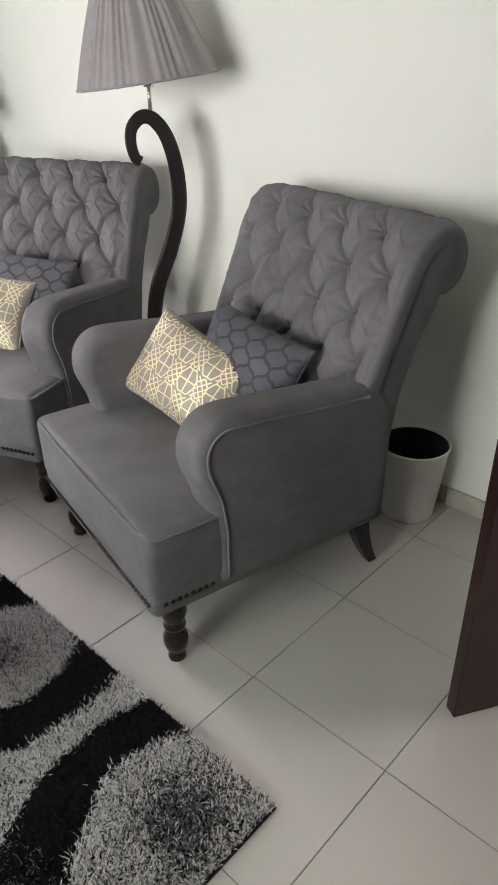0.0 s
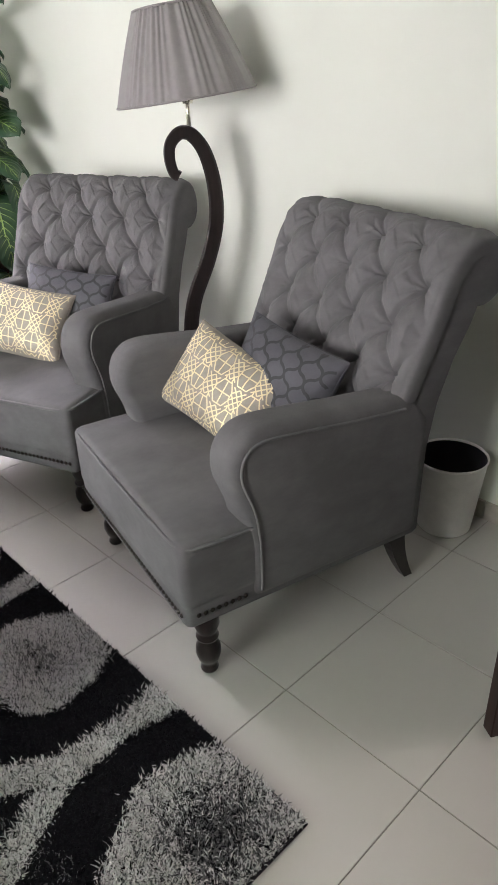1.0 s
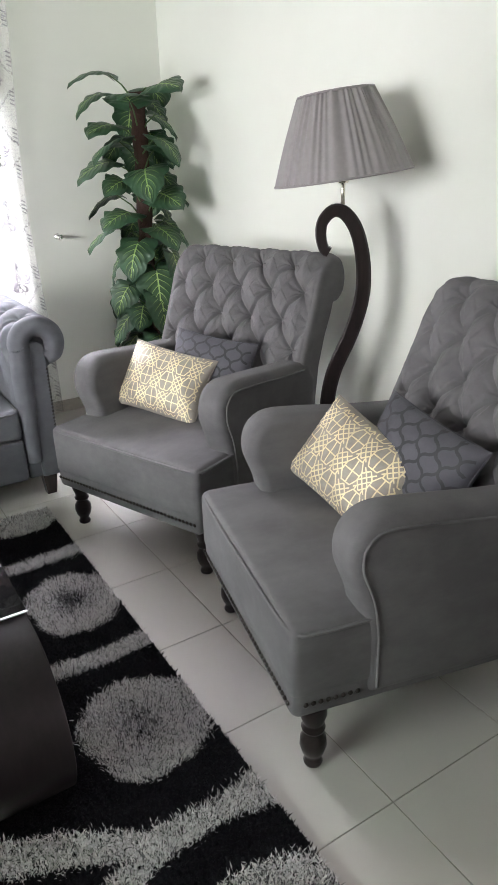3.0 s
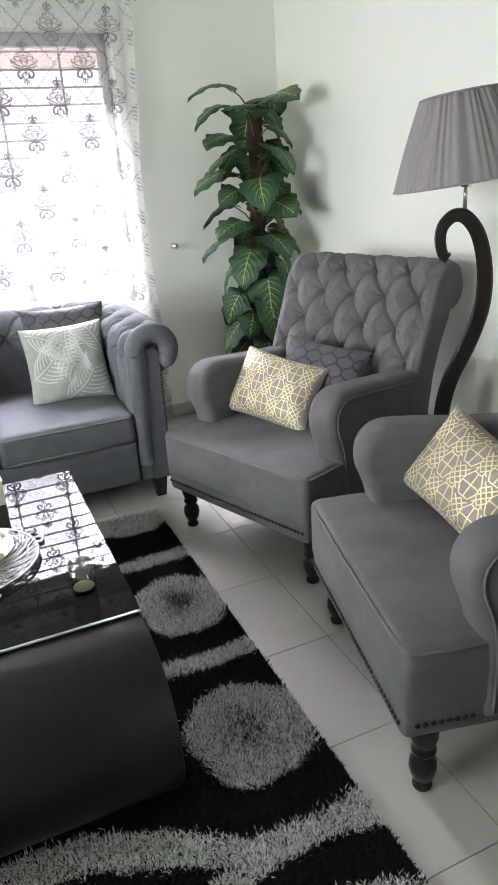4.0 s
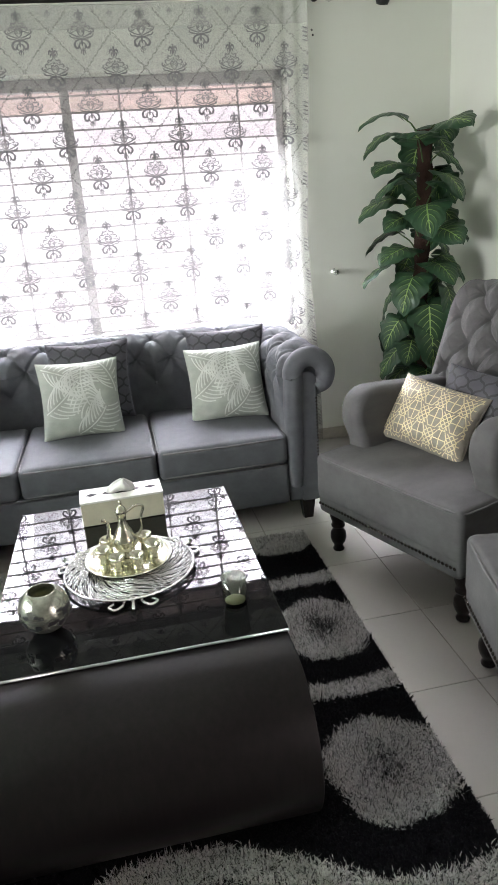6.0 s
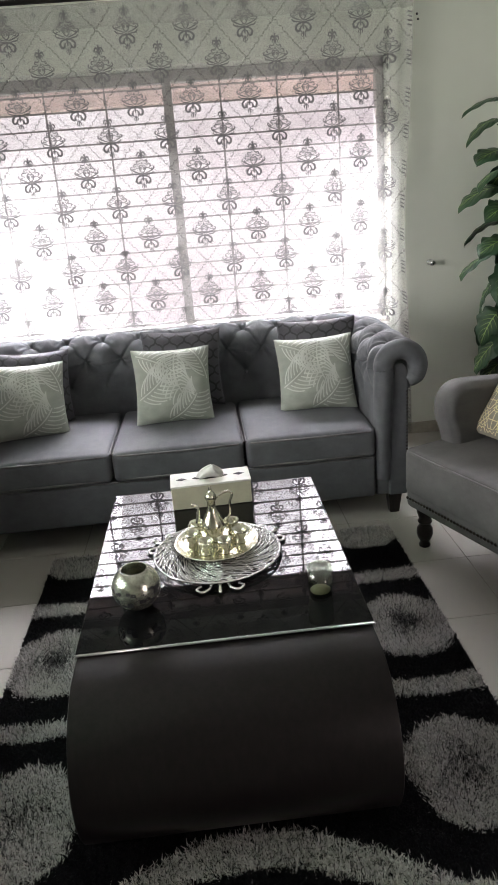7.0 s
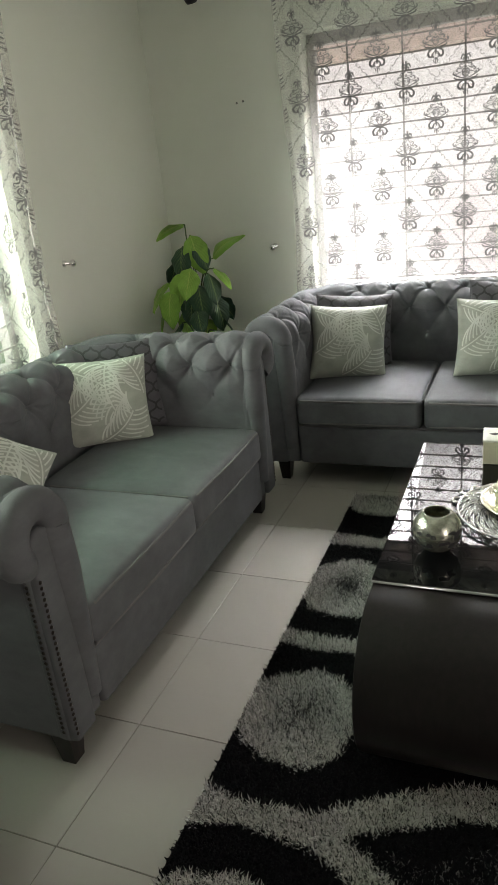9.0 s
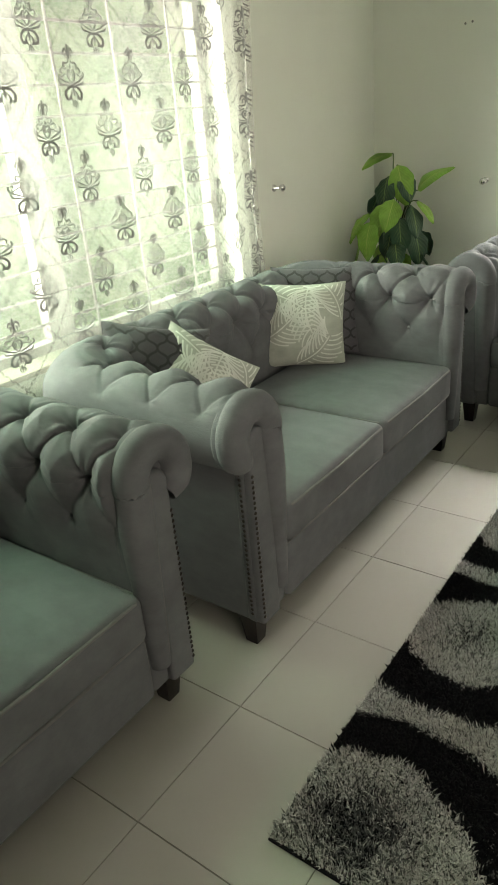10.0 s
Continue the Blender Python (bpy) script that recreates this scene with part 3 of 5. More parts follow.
def chesterfield(m, half, cushions, label, group="chesterfield seats", depth=0.70):
    """A rolled-arm buttoned sofa facing -y. half: half the seat's width; y = 0 is the arms' front."""
    name = "sofa" if cushions > 1 else "club_armchair"
    c = thing(name, m, label, "sofa" if cushions > 1 else "armchair", group)
    vel = M["velvet_sofa"]
    # the inner line: along one arm, round the back and along the other arm
    r = 0.07
    pts = [(-half, y) for y in np.linspace(0.03, depth - r, 98)]
    pts += [(-half + r - r * math.cos(a), depth - r + r * math.sin(a)) for a in np.linspace(0, math.pi / 2, 9)[1:]]
    n_back = max(20, int(half * 2 / 0.0065))
    pts += [(x, depth) for x in np.linspace(-half + r, half - r, n_back)[1:-1]]
    pts += [(half - r + r * math.sin(a), depth - r + r * math.cos(a)) for a in np.linspace(0, math.pi / 2, 9)]
    pts += [(half, y) for y in np.linspace(depth - r, 0.03, 98)[1:]]
    line = np.array(pts)
    d = np.gradient(line, axis=0)
    d /= np.linalg.norm(d, axis=1, keepdims=True)
    out = np.stack([-d[:, 1], d[:, 0]], 1)
    run = np.concatenate([[0], np.cumsum(np.linalg.norm(np.diff(line, axis=0), axis=1))])
    run -= run[-1] / 2
    zc, ro, rr = 0.745, 0.118, 0.112
    prof = [(0.0, 0.30), (0.0, 0.40), (0.0, 0.50), (0.002, 0.58), (0.004, 0.66)]
    prof += [(ro + rr * math.cos(a), zc + rr * math.sin(a)) for a in np.radians(np.linspace(190, -50, 30))]
    prof += [(0.150, 0.655)]
    prof = catmull(prof, 5)
    arc = np.concatenate([[0], np.cumsum(np.linalg.norm(np.diff(prof, axis=0), axis=1))])
    P = np.zeros((len(line), len(prof), 3))
    P[..., 0] = line[:, None, 0] + out[:, None, 0] * prof[None, :, 0]
    P[..., 1] = line[:, None, 1] + out[:, None, 1] * prof[None, :, 0]
    P[..., 2] = prof[None, :, 1]
    A, B = np.meshgrid(run, arc - 0.30, indexing="ij")
    fade = np.clip((0.80 - arc) / 0.06, 0, 1) * np.clip(arc / 0.05, 0, 1)
    ends = np.clip((run[-1] - np.abs(run)) / 0.03, 0, 1)
    # three staggered rows of buttons: the lowest stands on a plain back, the last lies on top of the roll
    deep = tufts(A, B - 0.015, 0.19, 0.132, 0.0, 0.040) + 0.008
    deep = deep * np.clip((B + 0.07) / 0.19, 0.10, 1) * np.clip((0.44 - B) / 0.16, 0, 1)
    rough = np.array([[noise.noise((a * 15, b * 15, 7.0)) for b in B[0, ::3]] for a in A[::3, 0]])
    rough = np.repeat(np.repeat(rough, 3, 0), 3, 1)[:A.shape[0], :A.shape[1]]
    deep += 0.0022 * rough
    N = normals(P)
    N *= np.sign(np.sum(N[:, :12] * np.stack([-out[:, 0], -out[:, 1], 0 * out[:, 0]], -1)[:, None], axis=(1, 2)))[:, None, None]
    P = P + N * (deep * fade[None] * ends[:, None])[..., None]
    pad = part("buttoned_back", sheet(P), vel, c, "deep-buttoned velvet back and arms")
    button = mesh("button", *ring_lathe([(0.001, 0.007), (0.007, 0.005), (0.010, 0.0), (0.010, -0.004)], 8))
    for shift, b in ((0.0, 0.015), (0.095, 0.147), (0.0, 0.279)):
        for i in range(-12, 13):
            a = i * 0.19 + shift
            if abs(a) > run[-1] - 0.05:
                continue
            k, l = int(np.argmin(np.abs(run - a))), int(np.argmin(np.abs(arc - 0.30 - b)))
            part("button", button, vel, pad, m=Matrix.Translation(P[k, l] + N[k, l] * 0.001) @ Vector(N[k, l]).to_track_quat("Z", "Y").to_matrix().to_4x4())
    # outer panels
    o = 0.148
    outline = [(-half - o, 0.03), (-half - o, depth + o - 0.06), (-half - o + 0.06, depth + o), (half + o - 0.06, depth + o), (half + o, depth + o - 0.06), (half + o, 0.03)]
    inner = [(half + 0.06, 0.03), (half + 0.06, depth + 0.06), (-half - 0.06, depth + 0.06), (-half - 0.06, 0.03)]
    part("outer_panel", prism(outline + inner, (0.115, 0.72), 2), vel, c, smooth=False, bevel=0.012)
    # arm fronts with scroll, piping and nailheads
    for s in (-1, 1):
        face = [(s * (half + ro + (rr + 0.004) * math.cos(a)), zc + (rr + 0.004) * math.sin(a)) for a in np.radians(np.linspace(200, -58, 26))]
        face += [(s * (half + o + 0.004), 0.63), (s * (half + o + 0.004), 0.115), (s * (half - 0.002), 0.115), (s * (half - 0.002), 0.60)]
        if s < 0:
            face = face[::-1]
        arm = part("arm_front", prism(face, (0.016, 0.06), 1), vel, c, "padded scroll arm front", smooth=True, bevel=0.014)
        # a fat roll runs up the inner edge, over the scroll and hooks under it
        edge = rr - 0.034
        rim = [(s * (half + ro + edge * math.cos(a)), 0.012, zc + edge * math.sin(a)) for a in np.radians(np.linspace(195, -66, 22))]
        rim = [(s * (half + 0.036), 0.014, 0.20), (s * (half + 0.036), 0.012, 0.40), (s * (half + 0.036), 0.012, 0.60)] + rim
        rim = catmull(rim, 3)
        part("arm_roll", tube(rim, np.interp(np.arange(len(rim)), [0, 6, len(rim) - 8, len(rim) - 1], [0.030, 0.046, 0.046, 0.030]), 16), vel, arm, "padded roll round the arm front")
        # the flat panel inside the hook, gathered at its top
        mid, wide = half + 0.104, 0.046
        slip = [(s * (mid + wide * math.cos(a)), 0.715 + wide * math.sin(a)) for a in np.radians(np.linspace(0, 180, 13))]
        slip += [(s * (mid - wide), 0.118), (s * (mid + wide), 0.118)]
        part("front_panel", prism(slip if s > 0 else slip[::-1], (-0.006, 0.03), 1), vel, arm, "narrow upright front panel", bevel=0.012)
        for k in range(30):
            part("nailhead", NAIL, M["nail"], arm, m=pose(s * (mid + wide - 0.006), -0.004, 0.15 + k * 0.0165, 90))
        for k in range(34):
            part("nailhead", NAIL, M["nail"], arm, m=pose(s * (half + o + 0.004), 0.036, 0.15 + k * 0.0165, 0, 90 * s))
    # base and cushions
    part("seat_base", block((half - 0.002, depth / 2, 0.102), 0.02, 3, 2, (0, depth / 2 + 0.002, 0.218)), vel, c, weld=1e-5)
    part("base_piping", tube([(-half + 0.01, 0.008, 0.319), (half - 0.01, 0.008, 0.319)], 0.005, 6), M["piping"], c)
    w = half / cushions
    cush = None
    for k in range(cushions):
        x = -half + w * (2 * k + 1)
        if cush is None:
            cush = mesh("seat_cushion", *block((w - 0.004, depth / 2 - 0.005, 0.072), 0.03, 4, 10, crown=0.016), weld=1e-5)
            seam = []
            for zz in (0.058, -0.055):
                seam.append(tube([(-w + 0.012, depth / 2 - 0.06, zz), (-w + 0.006, -depth / 2 + 0.05, zz), (-w + 0.03, -depth / 2 + 0.012, zz), (0, -depth / 2 + 0.004, zz), (w - 0.03, -depth / 2 + 0.012, zz), (w - 0.006, -depth / 2 + 0.05, zz), (w - 0.012, depth / 2 - 0.06, zz)], 0.0055, 6))
            seam = mesh("cushion_piping", *fused(*seam))
        q = part("seat_cushion", cush, vel, c, m=pose(x, depth / 2 - 0.022, 0.395))
        part("cushion_piping", seam, M["piping"], q)
    foot = mesh("foot", *sheet([[(sx * (0.022 + 0.012 * t), sy * (0.022 + 0.012 * t), 0.115 * t) for sx, sy in ((-1, -1), (1, -1), (1, 1), (-1, 1))] for t in (0, 0.02, 1)], close_v=True), smooth=False)
    for sx in (-1, 1):
        for y in (0.075, depth + 0.08):
            part("foot", foot, M["leg"], c, "tapered dark wooden foot", m=pose(sx * (half + 0.10), y, 0.0))
    return c


chesterfield(pose(-1.19, 2.12, 0), 0.92, 3, "three-seat slate velvet chesterfield sofa under the window")
chesterfield(pose(-2.15, 1.0275, 0, 0, 0, 90), 0.67, 2, "two-seat grey-green velvet chesterfield sofa by the garden window")
chesterfield(pose(-2.235, -0.49, 0, 0, 0, 90), 0.32, 1, "single grey-green velvet chesterfield armchair beside the loveseat")


# ---- rolled-back armchairs ----
def lounge_armchair(m, label):
    """A buttoned armchair with a back that rolls over, facing -y; the front legs stand at y = 0."""
    c = thing("armchair", m, label, "armchair", "grey velvet armchairs")
    vel = M["velvet"]
    H = 0.395
    # seat box, with a fuller front
    seat = block((H, 0.40, 0.10), 0.026, 4, 8, (0, 0.325, 0.300))
    part("seat_box", seat, vel, c, weld=1e-5)
    top = block((H + 0.003, 0.378, 0.102), 0.024, 4, 12, (0, 0.30, 0.366), crown=0.013)
    cushion = part("seat_cushion", top, vel, c, weld=1e-5)
    zz = 0.457
    part("seat_piping", tube(catmull([(-H - 0.002, 0.14, zz), (-H - 0.003, 0.0, zz), (-H + 0.02, -0.066, zz), (-0.2, -0.078, zz), (0.2, -0.078, zz), (H - 0.02, -0.066, zz), (H + 0.003, 0.0, zz), (H + 0.002, 0.14, zz)], 5), 0.005, 6), M["piping"], cushion)
    # arms
    outline = catmull([(0.115, 0.40), (0.10, 0.50), (0.066, 0.60), (0.078, 0.68), (0.14, 0.728), (0.26, 0.725), (0.45, 0.705), (0.66, 0.69)], 5).tolist()
    outline += [(0.72, 0.60), (0.71, 0.22), (0.115, 0.22)]
    for s in (-1, 1):
        lo, hi = (s * (H - 0.115), s * (H + 0.008))
        arm = part("arm", prism(outline, (min(lo, hi), max(lo, hi)), 0), vel, c, bevel=0.034)
        arm.modifiers["worn_edges"].segments = 6
        line = np.array([(0.115, 0.25), (0.115, 0.32)] + [q for q in outline[:-3] if q[0] < 0.62])
        dl = np.gradient(line, axis=0)
        dl /= np.linalg.norm(dl, axis=1, keepdims=True)
        line = line + np.stack([dl[:, 1], -dl[:, 0]], 1) * 0.034
        part("arm_piping", tube([(s * (H + 0.008), y, z) for y, z in line], 0.0045, 6), M["piping"], arm)
    # back, from the seat up and over the roll
    prof = catmull([(0.49, 0.42), (0.535, 0.53), (0.585, 0.65), (0.64, 0.78), (0.69, 0.90), (0.730, 0.998), (0.785, 1.066), (0.857, 1.092), (0.93, 1.067), (0.965, 0.995), (0.95, 0.925), (0.905, 0.89), (0.86, 0.885)], 32)
    arc = np.concatenate([[0], np.cumsum(np.linalg.norm(np.diff(prof, axis=0), axis=1))])
    d2 = np.gradient(prof, axis=0)
    d2 /= np.linalg.norm(d2, axis=1, keepdims=True)
    inward = np.stack([d2[:, 1], -d2[:, 0]], 1)
    W = 0.400
    u = np.linspace(-1, 1, 380)
    # the pad's face turns back near its side edges
    wrap = np.clip((np.abs(u) - 0.84) / 0.16, 0, 1)
    turn = 0.055 * (1 - np.sqrt(np.clip(1 - wrap ** 2, 0, 1)))
    P = np.zeros((len(u), len(prof), 3))
    P[..., 0] = (W * np.sign(u) * (np.minimum(np.abs(u), 0.84) / 0.84 * 0.88 + 0.12 * np.sin(wrap * np.pi / 2)))[:, None]
    P[..., 1] = prof[None, :, 0] + turn[:, None] * inward[None, :, 0]
    P[..., 2] = prof[None, :, 1] + turn[:, None] * inward[None, :, 1]
    A, B = np.meshgrid(P[:, 0, 0], arc - 0.58, indexing="ij")
    N = normals(P)
    if N[190, 120, 1] > 0:
        N = -N
    fade = np.clip((arc - 0.16) / 0.08, 0, 1) * np.clip((0.90 - arc) / 0.06, 0, 1)
    side = np.clip((0.91 - np.abs(u)) / 0.09, 0, 1)
    deep = (tufts(A, B, 0.163, 0.121, 0.0, 0.046) + 0.002) * np.clip((0.80 - arc) / 0.07, 0.08, 1)[None]
    pleat = 0.0035 * np.sin(A * 2 * np.pi / 0.055 + 2 * np.sin(B * 18)) * np.clip((arc - 0.6) / 0.1, 0, 1)[None]
    wrinkle = np.repeat(np.repeat(np.array([[noise.noise((a * 16, b * 16, 3.0)) for b in B[0, ::2]] for a in A[::2, 0]]), 2, 0), 2, 1)[:A.shape[0], :A.shape[1]] * 0.003
    P += N * ((deep + pleat + wrinkle) * fade[None] * side[:, None])[..., None]
    pad = part("buttoned_back", sheet(P), vel, c, "deep-buttoned back rolled over at the top")
    button = mesh("button", *ring_lathe([(0.001, 0.007), (0.008, 0.005), (0.011, 0.0), (0.010, -0.004)], 9))
    for i in range(-6, 7):
        for j in range(-3, 2):
            a, b = i * 0.0815, j * 0.121
            s_, t_ = (a / 0.0815 + b / 0.121) / 2, (a / 0.0815 - b / 0.121) / 2
            if abs(s_ - round(s_)) > 0.01 or abs(a) > 0.34:
                continue
            k, l = int(np.argmin(np.abs(A[:, 0] - a))), int(np.argmin(np.abs(B[0] - b)))
            part("button", button, vel, pad, m=Matrix.Translation(P[k, l]) @ Vector(N[k, l]).to_track_quat("Z", "Y").to_matrix().to_4x4())
    # the shell behind the pad, with scroll ends
    shell = (prof + inward * np.interp(arc, [0, 0.70, 0.84], [0.056, 0.056, 0.018])[:, None])[4::3].tolist() + [(0.84, 0.85), (0.79, 0.76), (0.745, 0.64), (0.72, 0.50), (0.715, 0.22), (0.60, 0.22)]
    part("back_shell", prism(shell, (-W + 0.005, W - 0.005), 0), vel, c, bevel=0.012)
    # nailheads along the front and the sides
    for x in np.linspace(-H + 0.022, H - 0.022, 42):
        part("nailhead", NAIL, M["nail"], c, m=pose(x, -0.0770, 0.248, 90) @ Matrix.Scale(1.3, 4))
    for s in (-1, 1):
        for y in np.linspace(-0.04, 0.10, 8):
            part("nailhead", NAIL, M["nail"], c, m=pose(s * (H + 0.0015), y, 0.248, 0, 90 * s) @ Matrix.Scale(1.3, 4))
    # turned front legs, curved back legs
    prof = [(0.018, 0.0), (0.024, 0.004), (0.026, 0.012), (0.021, 0.022), (0.020, 0.03), (0.030, 0.045), (0.036, 0.068), (0.034, 0.092), (0.024, 0.108), (0.022, 0.114), (0.030, 0.120), (0.032, 0.128), (0.026, 0.136), (0.028, 0.146), (0.036, 0.170), (0.036, 0.205)]
    turned = mesh("front_leg", *ring_lathe([(0.001, 0.0)] + prof, 20))
    curved = mesh("back_leg", *sheet([[(sx * (0.015 + 0.009 * t), 0.075 * (1 - t) ** 1.8 + sy * (0.016 + 0.018 * t) , 0.235 * t) for sx, sy in ((-1, -1), (1, -1), (1, 1), (-1, 1))] for t in np.linspace(0, 1, 8)], close_v=True), smooth=False)
    for s in (-1, 1):
        part("front_leg", turned, M["leg"], c, "turned dark wooden leg", m=pose(s * 0.352, 0.0, 0))
        part("back_leg", curved, M["leg"], c, "curved dark wooden leg", m=pose(s * 0.34, 0.665, 0))
    return c


CHAIR_A, CHAIR_B = pose(-0.011, 0.55, 0, 0, 0, -103.2), pose(-0.012, 1.48, 0, 0, 0, -68.9)
chair = lounge_armchair(CHAIR_A, "grey velvet buttoned armchair beside the waste bin")
tagged(copy_thing(chair, CHAIR_B), "grey velvet buttoned armchair in front of the tall plant")


# ---- coffee table ----
def coffee_table():
    t = thing("coffee_table", pose(-1.04, 0, 0), "dark wenge coffee table with curved end and black glass top", "table")
    hw = 0.382
    outer = [(1.62, 0.447), (0.60, 0.447)] + [(0.585 + 0.222 * math.cos(a), 0.226 + 0.221 * math.sin(a)) for a in np.radians(np.linspace(95, 265, 30))] + [(0.60, 0.004), (1.60, 0.004)]
    inner = [(1.60, 0.034), (0.60, 0.034)] + [(0.585 + 0.19 * math.cos(a), 0.226 + 0.19 * math.sin(a)) for a in np.radians(np.linspace(265, 95, 30))] + [(0.60, 0.416), (1.62, 0.416)]
    n = len(outer)
    v = [(x, y, z) for x in (-hw, hw) for y, z in outer + inner]
    tot = 2 * n
    q = []
    for k in range(n - 1):
        q += [(k, k + 1, tot + k + 1, tot + k), (n + k, n + k + 1, tot + n + k + 1, tot + n + k)]
        for o in (0, tot):
            q.append((o + k, o + k + 1, o + tot - 2 - k, o + tot - 1 - k))
    q += [(0, tot - 1, 2 * tot - 1, tot), (n - 1, n, tot + n, tot + n - 1)]
    body = part("curved_body", (v, q), M["wenge"], t, weld=1e-6, smooth=True, bevel=0.004)
    part("end_panel", block((hw - 0.004, 0.016, 0.19), 0.004, 2, 1, (0, 1.50, 0.225)), M["wenge"], t, smooth=False)
    part("glass_top", block((hw + 0.003, 0.497, 0.005), 0.0025, 2, 1, (0, 1.145, 0.4535)), M["glass_top"], t, "polished black glass top", smooth=False, weld=1e-6)
    # the window's glint on the black glass edge, built as a pale rod
    part("glass_edge", tube([(-hw - 0.002, 0.647, 0.4535), (hw + 0.002, 0.6475, 0.4545)], 0.0038, 10), M["edge"], t, "pale metal rod imitating the glint along the glass top")
    return t


coffee_table()


# ---- rug ----
def rug():
    x0, x1, y0, y1 = -1.806, -0.244, -0.293, 2.016
    r = thing("rug", pose(0, 0, 0), "black shaggy rug with silver-grey waves and ovals", "rug")
    part("backing", block(((x1 - x0) / 2, (y1 - y0) / 2, 0.005), 0.003, 1, 1, ((x0 + x1) / 2, (y0 + y1) / 2, 0.0055)), M["rug_black"], r, smooth=False, weld=1e-6)
    rng = np.random.default_rng(4)
    n = 380000
    X, Y = rng.uniform(x0 + 0.004, x1 - 0.004, n), rng.uniform(y0 + 0.004, y1 - 0.004, n)
    d = np.minimum(X - x0, x1 - X) + rng.normal(0, 0.007, n)
    y = Y + rng.normal(0, 0.007, n)
    def oval(cx, cy, rx, ry):
        th = np.arctan2((y - cy) / ry, (d - cx) / rx)
        edge = 1 + 0.05 * np.sin(3 * th + cy * 9) + 0.035 * np.sin(5 * th + cx * 40) + 0.02 * np.sin(11 * th + cy * 5)
        return (((d - cx) / rx) ** 2 + ((y - cy) / ry) ** 2) / edge ** 2
    def band(lo, hi):
        return (y > lo) & (y < hi)
    def line(xs, ys):
        return np.interp(d, xs, ys)
    grey, dim = np.zeros(n, bool), np.zeros(n)
    for cx, cy, rx, ry, dark in ((0.14, 1.235, 0.165, 0.185, 1.0), (0.165, 0.565, 0.185, 0.185, 0.5), (0.15, -0.26, 0.33, 0.285, 1.0), (0.14, 2.02, 0.20, 0.20, 0.3)):
        e = oval(cx, cy, rx, ry)
        grey |= e < 1
        dim = np.maximum(dim, dark * np.exp(-oval(cx + 0.01, cy + (0.09 if cy < 0 else 0.01), rx * 0.33, ry * 0.36)))
    grey |= band(line([0, 0.3, 0.6, 0.78], [1.54, 1.53, 1.60, 1.62]), line([0, 0.3, 0.6, 0.78], [1.62, 1.60, 1.68, 1.70]))
    grey |= band(line([0, 0.15, 0.3, 0.78], [0.87, 0.86, 0.87, 0.95]), line([0, 0.15, 0.3, 0.78], [0.945, 0.925, 0.94, 1.02]))
    grey |= band(line([0, 0.12, 0.3, 0.42, 0.66, 0.78], [0.14, 0.175, 0.16, 0.23, 0.335, 0.35]), line([0, 0.12, 0.3, 0.48, 0.66, 0.78], [0.26, 0.24, 0.25, 0.36, 0.44, 0.45]))
    grey |= (d > 0.2) & band(line([0.2, 0.32, 0.42, 0.52, 0.78], [0.17, 0.16, 0.11, 0.05, -0.12]), line([0.2, 0.32, 0.42, 0.52, 0.78], [0.20, 0.22, 0.19, 0.13, -0.02]))
    sparse = (d > 0.42) & band(line([0.4, 0.78], [-0.1, -0.25]), line([0.4, 0.6, 0.78], [0.2, 0.2, 0.32])) & ~grey & (rng.random(n) < 0.10)
    mid = grey & (rng.random(n) < np.clip(dim * 0.75 + 0.20, 0, 1)) | sparse
    black_in = grey & (rng.random(n) < dim * 0.45)
    H = np.where(grey, rng.uniform(0.012, 0.020, n), rng.uniform(0.010, 0.015, n))
    a, lean = rng.uniform(0, 2 * np.pi, n), rng.uniform(0.2, 1.1, n)
    w = np.where(grey, 0.0019, 0.0024) * rng.uniform(0.7, 1.3, n)
    b = a + np.pi / 2 + rng.normal(0, 0.5, n)
    base = np.stack([X, Y, np.full(n, 0.009)], 1)
    off = np.stack([np.cos(a), np.sin(a), np.zeros(n)], 1)
    side = np.stack([np.cos(b), np.sin(b), np.zeros(n)], 1) * w[:, None]
    mid_p = base + off * (H * lean * 0.35)[:, None] + np.array([0, 0, 1]) * (H * 0.62)[:, None]
    tip = base + off * (H * lean)[:, None] + np.array([0, 0, 1]) * H[:, None]
    V = np.stack([base - side, base + side, mid_p + side * 0.9, mid_p - side * 0.9, tip], 1).reshape(-1, 3)
    k = np.arange(n) * 5
    kinds = np.where(black_in, 0, np.where(mid, 2, np.where(grey, 1, 0)))
    for pick, name in ((kinds == 0, "rug_black"), (kinds == 1, "rug_grey"), (kinds == 2, "rug_mid")):
        ks = k[pick]
        ids = (ks[:, None] + np.arange(5)).reshape(-1)
        m = len(ks)
        me = bpy.data.meshes.new("shag")
        j = np.arange(m) * 5
        corner = np.stack([j, j + 1, j + 2, j + 3, j + 3, j + 2, j + 4], 1).reshape(-1)
        me.vertices.add(m * 5)
        me.vertices.foreach_set("co", V[ids].astype(np.float32).reshape(-1))
        me.loops.add(m * 7)
        me.loops.foreach_set("vertex_index", corner.astype(np.int32))
        me.polygons.add(m * 2)
        me.polygons.foreach_set("loop_start", np.stack([np.arange(m) * 7, np.arange(m) * 7 + 4], 1).reshape(-1).astype(np.int32))
        me.update(calc_edges=True)
        me.validate()
        me.materials.append(M[name])
        ob = part("shag", me, M[name], r, {"rug_black": "short black pile", "rug_grey": "long silver-grey pile", "rug_mid": "dark grey pile"}[name])
        tagged(ob, kind="stuff")
    return r


rug()


